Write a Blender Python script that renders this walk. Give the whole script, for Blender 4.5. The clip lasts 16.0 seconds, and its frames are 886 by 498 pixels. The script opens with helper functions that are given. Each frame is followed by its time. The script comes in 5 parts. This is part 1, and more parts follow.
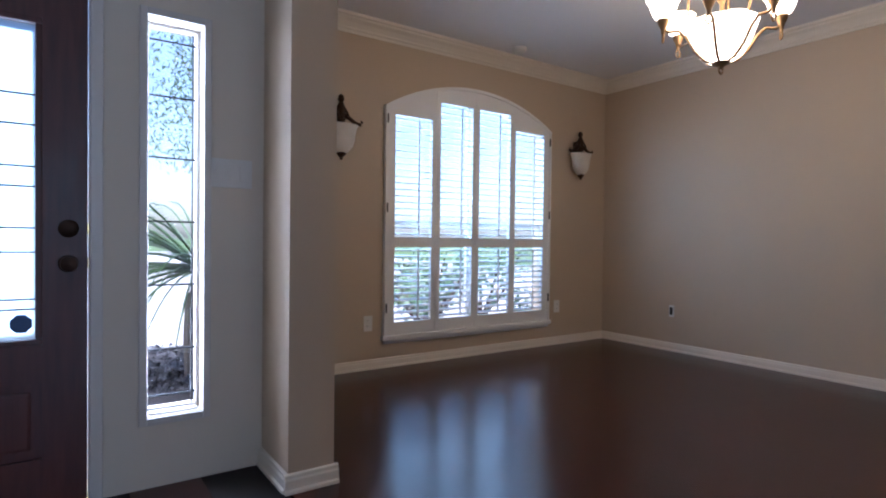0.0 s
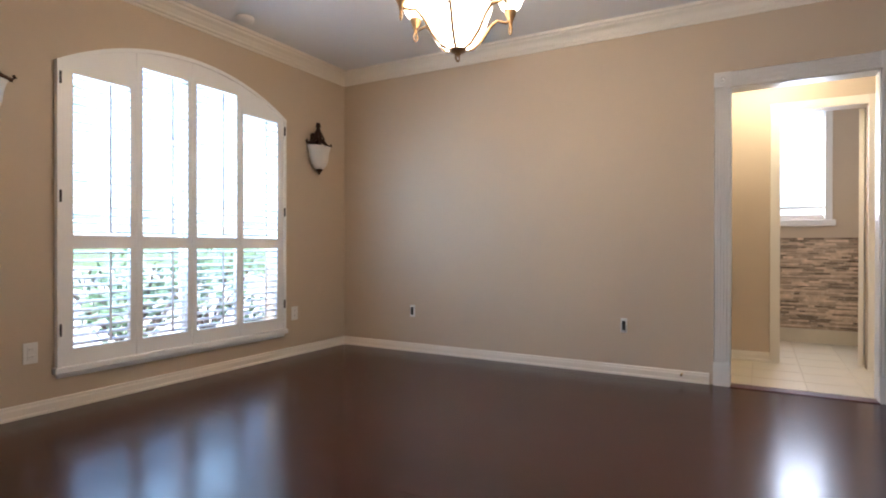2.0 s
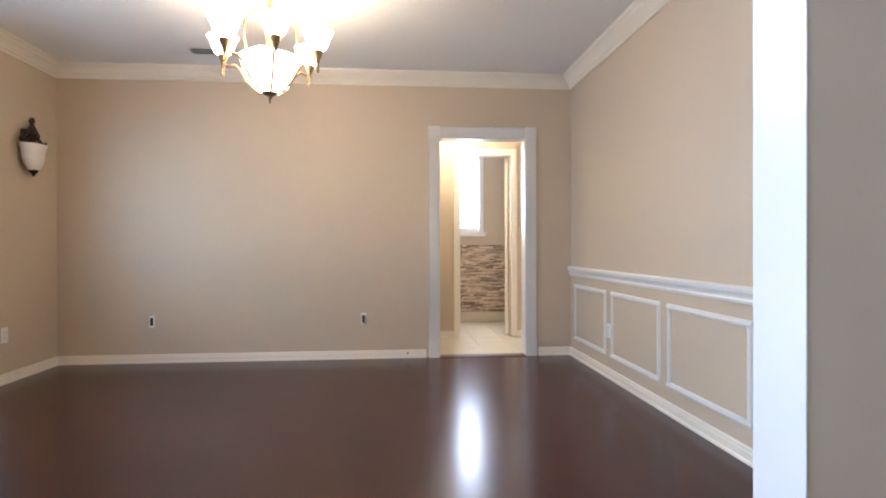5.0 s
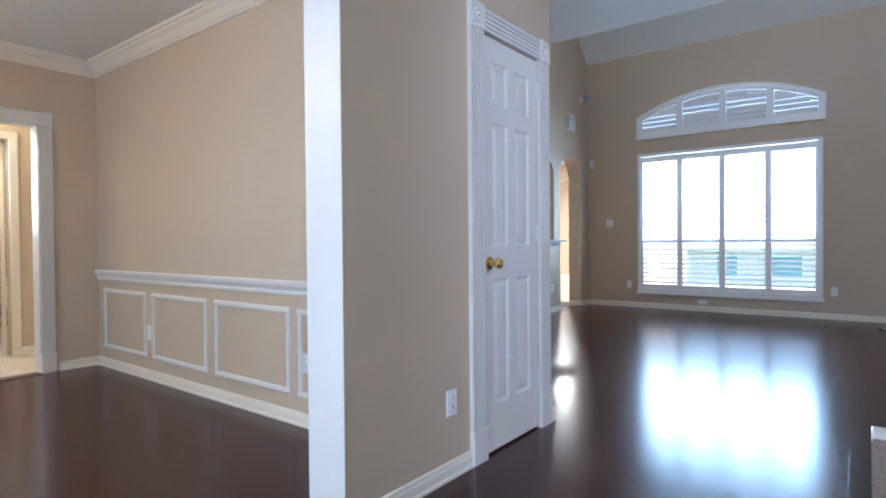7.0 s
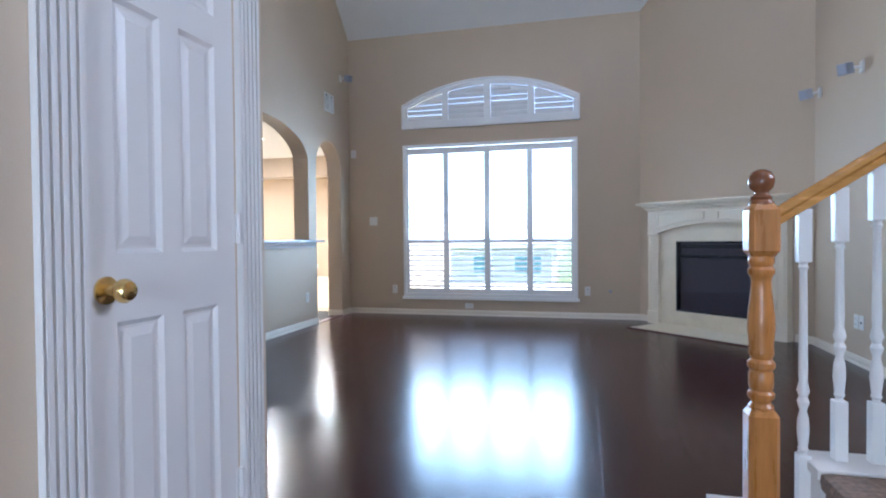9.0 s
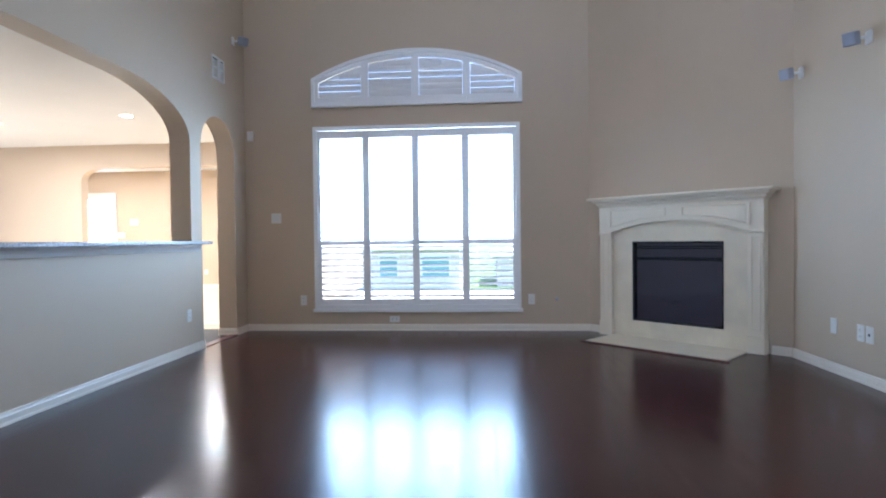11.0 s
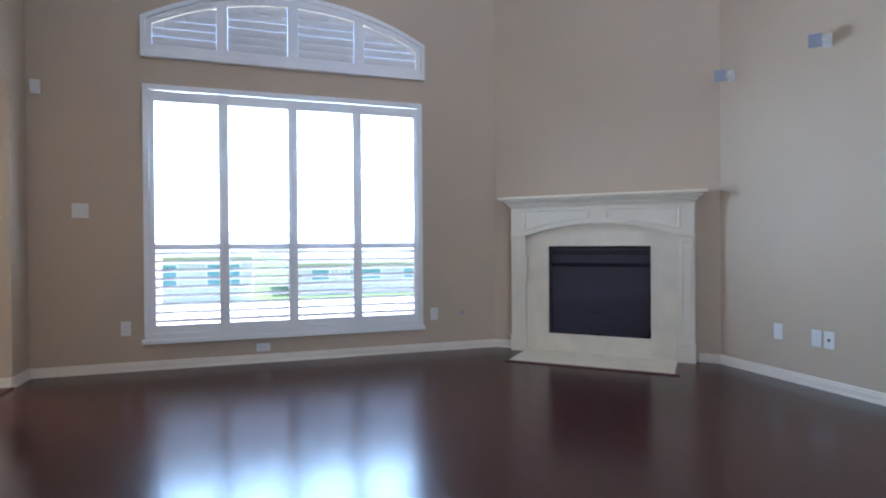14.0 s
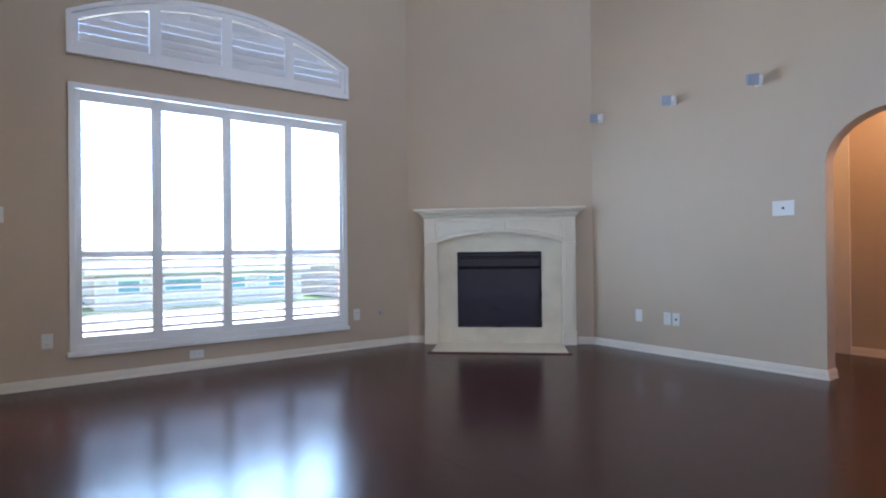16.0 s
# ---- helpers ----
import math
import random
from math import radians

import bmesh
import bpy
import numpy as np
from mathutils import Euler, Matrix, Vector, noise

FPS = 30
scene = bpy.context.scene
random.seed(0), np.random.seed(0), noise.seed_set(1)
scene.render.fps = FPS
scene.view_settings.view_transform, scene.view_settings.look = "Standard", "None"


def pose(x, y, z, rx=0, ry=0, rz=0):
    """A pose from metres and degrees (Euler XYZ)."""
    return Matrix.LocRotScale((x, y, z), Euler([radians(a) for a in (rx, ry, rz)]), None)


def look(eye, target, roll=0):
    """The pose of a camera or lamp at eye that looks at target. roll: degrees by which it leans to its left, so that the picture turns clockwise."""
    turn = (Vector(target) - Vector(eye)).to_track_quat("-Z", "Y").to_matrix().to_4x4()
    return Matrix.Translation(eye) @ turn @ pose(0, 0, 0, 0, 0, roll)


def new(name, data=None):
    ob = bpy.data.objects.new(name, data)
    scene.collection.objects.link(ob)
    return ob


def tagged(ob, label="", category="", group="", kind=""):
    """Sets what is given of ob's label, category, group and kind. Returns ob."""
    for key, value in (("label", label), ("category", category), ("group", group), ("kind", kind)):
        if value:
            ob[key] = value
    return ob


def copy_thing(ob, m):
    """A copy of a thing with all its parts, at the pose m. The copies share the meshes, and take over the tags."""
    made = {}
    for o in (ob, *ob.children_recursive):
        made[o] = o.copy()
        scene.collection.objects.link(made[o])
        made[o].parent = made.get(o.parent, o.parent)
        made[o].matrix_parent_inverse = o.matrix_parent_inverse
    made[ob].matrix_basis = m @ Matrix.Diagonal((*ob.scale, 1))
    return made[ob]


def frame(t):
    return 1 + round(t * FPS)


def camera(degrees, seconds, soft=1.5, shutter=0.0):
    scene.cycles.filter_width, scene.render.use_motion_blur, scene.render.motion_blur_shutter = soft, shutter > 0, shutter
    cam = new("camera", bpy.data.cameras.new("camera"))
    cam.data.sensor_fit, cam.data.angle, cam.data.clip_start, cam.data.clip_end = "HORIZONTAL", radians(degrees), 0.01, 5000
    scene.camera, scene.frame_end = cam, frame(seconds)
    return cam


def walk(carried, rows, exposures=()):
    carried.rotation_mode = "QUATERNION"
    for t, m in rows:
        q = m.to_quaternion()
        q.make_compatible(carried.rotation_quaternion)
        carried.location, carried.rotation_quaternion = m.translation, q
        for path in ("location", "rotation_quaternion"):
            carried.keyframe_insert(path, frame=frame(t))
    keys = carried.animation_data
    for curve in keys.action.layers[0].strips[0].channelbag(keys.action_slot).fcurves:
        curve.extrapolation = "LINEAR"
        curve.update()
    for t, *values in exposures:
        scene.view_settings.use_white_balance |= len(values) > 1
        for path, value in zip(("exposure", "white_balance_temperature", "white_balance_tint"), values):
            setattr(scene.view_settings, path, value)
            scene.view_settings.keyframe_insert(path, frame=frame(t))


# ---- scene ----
cam = camera(77.0, 16.0, soft=2.0)
PATH = [
    (0, (-0.128, 0.024, 0.974), (1.012, 1.667, 0.942), 0.7),
    (0.5, (-0.066, 0.052, 0.974), (1.328, 1.486, 0.947), 0.6),
    (1, (0.043, 0.117, 0.96), (1.612, 1.358, 0.94), 0.4),
    (1.5, (0.163, 0.209, 0.943), (1.84, 1.298, 0.932), 0.3),
    (2, (0.243, 0.283, 0.931), (1.983, 1.268, 0.923), 0.1),
    (2.5, (0.279, 0.341, 0.926), (2.045, 1.28, 0.921), 0.1),
    (3, (0.233, 0.404, 0.922), (2.024, 1.293, 0.921), -0.0),
    (3.2, (0.173, 0.433, 0.923), (1.972, 1.307, 0.924), -0.1),
    (5.5, (-0.77, 1.002, 1.031), (1.132, 0.384, 1.015), -0.2),
    (6, (-0.825, 1.142, 1.037), (0.889, 0.112, 1.016), -0.4),
    (6.5, (-0.858, 1.245, 1.039), (0.597, -0.128, 1.017), -0.6),
    (7, (-0.864, 1.226, 1.039), (0.353, -0.361, 1.011), -0.5),
    (7.5, (-0.804, 0.987, 1.043), (0.214, -0.734, 1.011), -0.6),
    (8, (-0.712, 0.702, 1.049), (0.139, -1.106, 1.013), -0.5),
    (8.5, (-0.552, 0.342, 1.044), (0.100, -1.55, 1.006), -0.45),
    (9, (-0.462, -0.002, 1.041), (0.028, -1.941, 1.005), -0.5),
    (9.5, (-0.335, -0.345, 1.054), (0.030, -2.31, 1.016), -0.4),
    (9.7, (-0.282, -0.462, 1.052), (0.045, -2.434, 1.013), -0.5),
    (11.8, (0.193, -1.5, 1.02), (0.233, -3.5, 0.99), -0.6),
    (12, (0.233, -1.617, 1.019), (0.239, -3.617, 0.989), -0.6),
    (12.5, (0.344, -1.93, 1.012), (0.201, -3.924, 0.985), -0.5),
    (13, (0.494, -2.182, 1.006), (0.189, -4.159, 0.982), -0.5),
    (13.5, (0.727, -2.308, 1.008), (0.254, -4.251, 0.989), -0.4),
    (14, (1.056, -2.314, 1.01), (0.435, -4.215, 0.995), -0.4),
    (14.5, (1.415, -2.282, 1.009), (0.658, -4.133, 0.998), -0.4),
    (15, (1.742, -2.257, 1.01), (0.844, -4.044, 1.006), -0.4),
    (15.5, (2.017, -2.213, 1.009), (0.982, -3.924, 1.011), -0.5),
    (16, (2.217, -2.236, 1.003), (1.02, -3.839, 1.01), -0.6),
]
# lamps and exposure
EXPO = 2.75
DAY_S, DAY_N, DAY_D = 31, 10.8, 3.7
CHAND, GLOW = 4.8, 2.2
KITCHEN, KFILL = 15, 24
walk(cam, [(t, look(eye, target, roll)) for t, eye, target, roll in PATH],
     exposures=[(0.0, EXPO - 1.0, 5200, 19), (0.5, EXPO - 0.7, 5500, 16), (1.5, EXPO - 0.2, 5600, 15), (3.0, EXPO - 0.15, 5500, 15), (5.5, EXPO + 0.3, 5400, 13), (6.5, EXPO + 0.2, 5350, 13),
                (7.0, EXPO - 0.02, 5350, 12), (7.5, EXPO + 0.04, 5350, 12), (8.5, EXPO + 0.18, 5350, 13), (9.0, EXPO + 0.1, 5350, 13), (12.0, EXPO + 0.05, 5350, 14), (16.0, EXPO + 0.06, 5450, 15)])

# ---- world, sun, large lights ----
world = bpy.data.worlds.new("sky_world")
scene.world = world
world.use_nodes = True
wn = world.node_tree
sky = wn.nodes.new("ShaderNodeTexSky")
sky.sky_type, sky.sun_disc = "NISHITA", False
sky.sun_elevation, sky.sun_rotation = radians(70), radians(280)
sky.air_density, sky.dust_density = 1.0, 2.0
wn.nodes["Background"].inputs["Strength"].default_value = 0.115
wn.links.new(sky.outputs["Color"], wn.nodes["Background"].inputs["Color"])


def lamp(name, kind, m, energy, colour, **more):
    data = bpy.data.lights.new(name, kind)
    data.energy, data.color = energy, colour
    if kind == "AREA":
        data.shape, data.size, data.size_y = "RECTANGLE", more["w"], more["h"]
    elif kind == "SUN":
        data.angle = more["angle"]
    else:
        data.shadow_soft_size = more["radius"]
    ob = new(name, data)
    ob.matrix_basis = m
    return ob


lamp("sun", "SUN", look((0, 0, 30), (6.5, -1.0, 12.0)), 2.4, (1, 0.95, 0.88), angle=radians(0.6))
# daylight standing in the window openings, plus one added fill lamp up high
lamp("daylight_south", "AREA", look((0.78, -7.62, 1.62), (0.78, 0, 3.0)), DAY_S, (0.56, 0.80, 1.0), w=2.2, h=1.3)
lamp("daylight_north", "AREA", look((2.77, 4.02, 1.45), (2.77, 0, 1.1)), DAY_N, (0.50, 0.78, 1.0), w=1.5, h=1.25)
lamp("daylight_side", "AREA", look((0.256, 2.56, 1.05), (0.256, 0, 0.9)), DAY_D, (0.80, 0.90, 1.0), w=0.2, h=1.5)
lamp("daylight_door", "AREA", look((-0.5, 2.56, 1.15), (-0.5, 0, 0.9)), DAY_D * 2.2, (0.80, 0.90, 1.0), w=0.6, h=1.1)
lamp("daylight_stairwell", "AREA", look((-4.58, -1.6, 3.4), (2.5, -5.4, 2.0)), 17, (0.82, 0.87, 1.0), w=0.9, h=1.5)
# unseen lamp added to brighten the vaulted ceiling and upper south wall
lamp("daylight_gallery", "AREA", look((-0.2, -2.95, 4.35), (0.9, -7.4, 4.2)), 2.6, (0.95, 0.97, 1.0), w=3.6, h=1.1)
lamp("daylight_bath", "AREA", look((6.86, 0.0, 1.7), (4, 0.0, 1.0)), 5.5, (0.95, 0.97, 1.0), w=0.6, h=1.0)
# chandelier bulbs
lamp("chandelier_bulbs", "POINT", pose(2.65, 1.567, 2.33), CHAND, (1.0, 0.72, 0.42), radius=0.20)

# ---- materials ----


def material(name, colour, rough=0.5, metal=0.0, grain=(), bump=0.0, bump_scale=200.0, vary=0.06, vary_scale=1.5, island=0.0, obj=0.0, spec=0.5, emit=None, polish=0.15):
    m = bpy.data.materials.new(name)
    m.use_nodes = True
    nt = m.node_tree
    n, lk = nt.nodes, nt.links
    b = n["Principled BSDF"]
    b.inputs["Roughness"].default_value, b.inputs["Metallic"].default_value = rough, metal
    b.inputs["Specular IOR Level"].default_value = spec
    co = n.new("ShaderNodeTexCoord")
    mp = n.new("ShaderNodeMapping")
    mp.inputs["Scale"].default_value = grain or (1, 1, 1)
    lk.new(co.outputs["Object"], mp.inputs["Vector"])
    big = n.new("ShaderNodeTexNoise")
    big.inputs["Scale"].default_value, big.inputs["Detail"].default_value = vary_scale, 5
    lk.new(mp.outputs["Vector"], big.inputs["Vector"])
    hsv = n.new("ShaderNodeHueSaturation")
    hsv.inputs["Color"].default_value = (*colour, 1)
    rng = n.new("ShaderNodeMapRange")
    rng.inputs["From Min"].default_value, rng.inputs["From Max"].default_value = 0.3, 0.7
    rng.inputs["To Min"].default_value, rng.inputs["To Max"].default_value = 1 - vary, 1 + vary
    lk.new(big.outputs["Fac"], rng.inputs["Value"])
    value = rng.outputs["Result"]
    for amount, kind, out in ((island, "ShaderNodeNewGeometry", "Random Per Island"), (obj, "ShaderNodeObjectInfo", "Random")):
        if amount:
            g = n.new(kind)
            r2 = n.new("ShaderNodeMapRange")
            r2.inputs["To Min"].default_value, r2.inputs["To Max"].default_value = 1 - amount, 1 + amount
            lk.new(g.outputs[out], r2.inputs["Value"])
            mul = n.new("ShaderNodeMath")
            mul.operation = "MULTIPLY"
            lk.new(value, mul.inputs[0])
            lk.new(r2.outputs["Result"], mul.inputs[1])
            value = mul.outputs[0]
    lk.new(value, hsv.inputs["Value"])
    lk.new(hsv.outputs["Color"], b.inputs["Base Color"])
    rr = n.new("ShaderNodeMapRange")
    rr.inputs["From Min"].default_value, rr.inputs["From Max"].default_value = 0.3, 0.7
    rr.inputs["To Min"].default_value, rr.inputs["To Max"].default_value = rough * (1 - polish), min(1, rough * (1 + polish))
    lk.new(big.outputs["Fac"], rr.inputs["Value"])
    lk.new(rr.outputs["Result"], b.inputs["Roughness"])
    if bump:
        fine = n.new("ShaderNodeTexNoise")
        fine.inputs["Scale"].default_value, fine.inputs["Detail"].default_value = bump_scale, 3
        lk.new(mp.outputs["Vector"], fine.inputs["Vector"])
        bp = n.new("ShaderNodeBump")
        bp.inputs["Strength"].default_value, bp.inputs["Distance"].default_value = bump, 0.002
        lk.new(fine.outputs["Fac"], bp.inputs["Height"])
        lk.new(bp.outputs["Normal"], b.inputs["Normal"])
    if emit:
        b.inputs["Emission Color"].default_value = (*emit[0], 1)
        b.inputs["Emission Strength"].default_value = emit[1]
    return m


def glass_material(name, tint=(1, 1, 1), rough=0.0):
    m = bpy.data.materials.new(name)
    m.use_nodes = True
    n, lk = m.node_tree.nodes, m.node_tree.links
    tr, gl, mx = (n.new(k) for k in ("ShaderNodeBsdfTransparent", "ShaderNodeBsdfGlossy", "ShaderNodeMixShader"))
    mx.inputs[0].default_value = 0.05
    tr.inputs["Color"].default_value = (*tint, 1)
    gl.inputs["Roughness"].default_value = rough
    lk.new(tr.outputs[0], mx.inputs[1])
    lk.new(gl.outputs[0], mx.inputs[2])
    lk.new(mx.outputs[0], n["Material Output"].inputs["Surface"])
    return m


BEIGE = material("beige_wall_paint", (0.555, 0.445, 0.325), 0.6, bump=0.25, bump_scale=140, vary=0.025)
CEIL_W = material("ceiling_white_paint", (0.79, 0.78, 0.77), 0.8, bump=0.2, bump_scale=120, vary=0.02)
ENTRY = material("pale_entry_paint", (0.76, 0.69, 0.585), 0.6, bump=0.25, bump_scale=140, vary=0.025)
CREAM = material("cream_trim_paint", (0.78, 0.72, 0.62), 0.35, vary=0.03)
WHITE = material("white_trim_paint", (0.72, 0.69, 0.655), 0.35, vary=0.025)
SHUTTER = material("white_shutter_paint", (0.88, 0.88, 0.88), 0.4, vary=0.02)
FLOOR_WOOD = material("dark_hardwood", (0.046, 0.0135, 0.0125), 0.215, grain=(14, 1.2, 8), polish=0.2, vary=0.2, vary_scale=3.0, obj=0.18, island=0.18, spec=0.36)
GAP = material("floor_joint", (0.010, 0.006, 0.005), 0.6)
OAK = material("golden_oak", (0.42, 0.17, 0.04), 0.3, grain=(12, 12, 1.2), vary=0.2, vary_scale=4, bump=0.1, bump_scale=20)
OAK_RAIL = material("golden_oak_rail", (0.50, 0.24, 0.06), 0.25, grain=(1.2, 12, 12), vary=0.2, vary_scale=4, bump=0.1, bump_scale=20)
MAHOGANY = material("dark_mahogany", (0.085, 0.024, 0.020), 0.4, grain=(10, 10, 1), vary=0.3, vary_scale=4, bump=0.15, bump_scale=25)
BRONZE = material("dark_bronze", (0.06, 0.035, 0.025), 0.45, 0.8, vary=0.2, vary_scale=12)
ANTIQUE = material("antique_gold_bronze", (0.34, 0.21, 0.10), 0.34, 0.8, vary=0.25, vary_scale=14)
BRASS = material("polished_brass", (0.80, 0.58, 0.24), 0.18, 1.0, vary=0.05)
FROST = material("frosted_white_glass", (0.72, 0.68, 0.62), 0.35, vary=0.06, vary_scale=12)
LIT_GLASS = material("lit_alabaster_glass", (0.85, 0.76, 0.6), 0.4, vary=0.06, vary_scale=9, emit=((1.0, 0.80, 0.52), GLOW))
PLATE = material("white_plastic_plate", (0.78, 0.77, 0.74), 0.35, vary=0.01)
DARK = material("dark_slot", (0.02, 0.02, 0.02), 0.6)
SPEAKER = material("silver_grey_plastic", (0.34, 0.36, 0.44), 0.4, vary=0.04)
MANTEL = material("ivory_mantel_paint", (0.80, 0.72, 0.58), 0.4, vary=0.03)
STONE = material("cream_limestone", (0.77, 0.69, 0.54), 0.35, vary=0.06, vary_scale=6)
FIREGLASS = material("black_firebox_metal", (0.012, 0.012, 0.016), 0.3, vary=0.2, vary_scale=8)
LOGS = material("charred_ceramic_log", (0.46, 0.36, 0.27), 0.8, vary=0.4, vary_scale=14, bump=0.6, bump_scale=40)
CARPET = material("mottled_brown_carpet", (0.22, 0.155, 0.115), 0.95, vary=0.35, vary_scale=55, bump=1.0, bump_scale=260)
TILE_FLOOR = material("beige_floor_tile", (0.60, 0.52, 0.38), 0.35, vary=0.08, vary_scale=3, island=0.04)
GROUT = material("sand_grout", (0.60, 0.525, 0.40), 0.9, vary=0.05)
MOSAIC = material("brown_glass_stick_mosaic", (0.46, 0.345, 0.245), 0.25, vary=0.15, vary_scale=20, island=0.65)
COUNTER = material("grey_granite", (0.42, 0.42, 0.42), 0.2, vary=0.4, vary_scale=90)
GLASS = glass_material("clear_glass")
LEADED = glass_material("textured_leaded_glass", (0.92, 0.96, 0.98), 0.12)
textured = LEADED.node_tree.nodes.new("ShaderNodeBsdfRefraction")
textured.inputs["Color"].default_value = (0.42, 0.46, 0.48, 1)
textured.inputs["Roughness"].default_value, textured.inputs["IOR"].default_value = 0.45, 1.25
LEADED.node_tree.links.new(textured.outputs[0], LEADED.node_tree.nodes["Mix Shader"].inputs[1])
CAMING = material("lead_caming", (0.06, 0.06, 0.065), 0.4, 0.7, vary=0.1)
GRASS = material("lawn", (0.10, 0.16, 0.045), 0.9, vary=0.35, vary_scale=6, bump=1.0, bump_scale=60)
MULCH = material("dark_mulch", (0.085, 0.08, 0.085), 0.95, island=0.7, vary=0.5, vary_scale=40, bump=1.0, bump_scale=50)
CONCRETE = material("pale_concrete", (0.50, 0.48, 0.44), 0.85, vary=0.08, vary_scale=4, bump=0.4, bump_scale=60)
FROND = material("palm_frond", (0.09, 0.17, 0.06), 0.45, vary=0.25, vary_scale=8, island=0.3)
LEAF = material("shrub_leaf", (0.10, 0.17, 0.07), 0.5, vary=0.25, vary_scale=6, island=0.4)
BARK = material("bark", (0.16, 0.115, 0.08), 0.9, vary=0.3, vary_scale=14, bump=0.8, bump_scale=30)
BRICK = material("pale_brick", (0.60, 0.55, 0.50), 0.85, vary=0.2, vary_scale=9, bump=0.5, bump_scale=30)
ROOF = material("grey_shingle", (0.30, 0.30, 0.30), 0.9, vary=0.2, vary_scale=20)
BLUE = material("blue_sticker", (0.015, 0.05, 0.16), 0.4)
PORCELAIN = material("white_porcelain", (0.82, 0.82, 0.80), 0.12, vary=0.01)
LAMP_ON = material("lit_downlight", (0.9, 0.85, 0.75), 0.5, emit=((1.0, 0.86, 0.62), 5.0))
PANE_SKY = material("reflecting_window_pane", (0.16, 0.30, 0.34), 0.2, vary=0.1)

# ---- builders ----


def link(name, bm, mat):
    bmesh.ops.recalc_face_normals(bm, faces=bm.faces)
    me = bpy.data.meshes.new(name)
    bm.to_mesh(me)
    bm.free()
    me.materials.append(mat)
    return new(name, me)


def smooth(ob, angle=40):
    me = ob.data
    me.polygons.foreach_set("use_smooth", [True] * len(me.polygons))
    me.set_sharp_from_angle(angle=radians(angle))
    return ob


def structure(name, bm, mat, label=""):
    return tagged(link(name, bm, mat), label, kind="structure")


def world_of(ob):
    m = ob.matrix_basis.copy()
    return world_of(ob.parent) @ ob.matrix_parent_inverse @ m if ob.parent else m


def part(name, bm, mat, parent, label="", shade=0):
    """Meshes are written in the space in which the thing itself was begun."""
    ob = link(name, bm, mat)
    ob.parent = parent
    ob.matrix_parent_inverse = world_of(parent).inverted()
    if shade:
        smooth(ob, shade)
    return tagged(ob, label)


def again(ob, m, parent=None):
    """Another piece on the same mesh."""
    o = bpy.data.objects.new(ob.name.split(".")[0], ob.data)
    scene.collection.objects.link(o)
    o.parent = parent or ob.parent
    o.matrix_parent_inverse = ob.matrix_parent_inverse
    o.matrix_basis = m
    return o


def thing(name, label, category, group="", at=(0, 0, 0)):
    ob = new(name)
    ob.empty_display_size = 0.05
    ob.location = at
    return tagged(ob, label, category, group)


def box(bm, x0, x1, y0, y1, z0, z1, bevel=0.0):
    vs = [bm.verts.new((x, y, z)) for x in (x0, x1) for y in (y0, y1) for z in (z0, z1)]
    fs = [bm.faces.new([vs[i] for i in q]) for q in ((0, 1, 3, 2), (4, 6, 7, 5), (0, 4, 5, 1), (2, 3, 7, 6), (0, 2, 6, 4), (1, 5, 7, 3))]
    if bevel:
        bmesh.ops.bevel(bm, geom=list({e for f in fs for e in f.edges}), offset=bevel, segments=2, affect="EDGES", profile=0.6)
    return bm


def boxed(*a, bevel=0.0):
    return box(bmesh.new(), *a, bevel=bevel)


def prism(bm, poly, axis, c0, c1):
    """A flat outline of (u, z) pushed from c0 to c1 across; axis: along which u runs."""
    put = (lambda u, c, z: (u, c, z)) if axis == "x" else (lambda u, c, z: (c, u, z))
    a = [bm.verts.new(put(u, c0, z)) for u, z in poly]
    b = [bm.verts.new(put(u, c1, z)) for u, z in poly]
    bm.faces.new(a)
    bm.faces.new(b[::-1])
    for i in range(len(a)):
        j = (i + 1) % len(a)
        bm.faces.new((a[i], b[i], b[j], a[j]))
    return bm


def wall(axis, u0, u1, c0, c1, z0, z1, openings=()):
    """A wall with openings (u from, u to, bottom, top): top a number, or a rule that gives the height along u."""
    bm = bmesh.new()
    at = u0
    for a, b, zb, zt in sorted(openings, key=lambda o: o[0]):
        if a - at > 1e-4:
            prism(bm, [(at, z0), (a, z0), (a, z1), (at, z1)], axis, c0, c1)
        if zb > z0:
            prism(bm, [(a, z0), (b, z0), (b, zb), (a, zb)], axis, c0, c1)
        if callable(zt):
            n = 36
            us = [a + (b - a) * (0.5 - 0.5 * math.cos(math.pi * i / n)) for i in range(n + 1)]
            prism(bm, [(u, zt(u)) for u in us] + [(b, z1), (a, z1)], axis, c0, c1)
        elif zt < z1:
            prism(bm, [(a, zt), (b, zt), (b, z1), (a, z1)], axis, c0, c1)
        at = b
    if u1 - at > 1e-4:
        prism(bm, [(at, z0), (u1, z0), (u1, z1), (at, z1)], axis, c0, c1)
    return bm


def corner_arch(a, b, spring, top, r):
    """A flat-topped arch with quarter-ellipse corners r wide."""
    def height(u):
        d = min(u - a, b - u)
        return top if d >= r else spring + (top - spring) * math.sqrt(max(0.0, 1 - (1 - d / r) ** 2))
    return height


def segment_arch(a, b, spring, peak):
    half, rise = (b - a) / 2, peak - spring
    rad = (half * half + rise * rise) / (2 * rise)
    return lambda u: spring + math.sqrt(max(0, rad * rad - (u - (a + b) / 2) ** 2)) - (rad - rise)


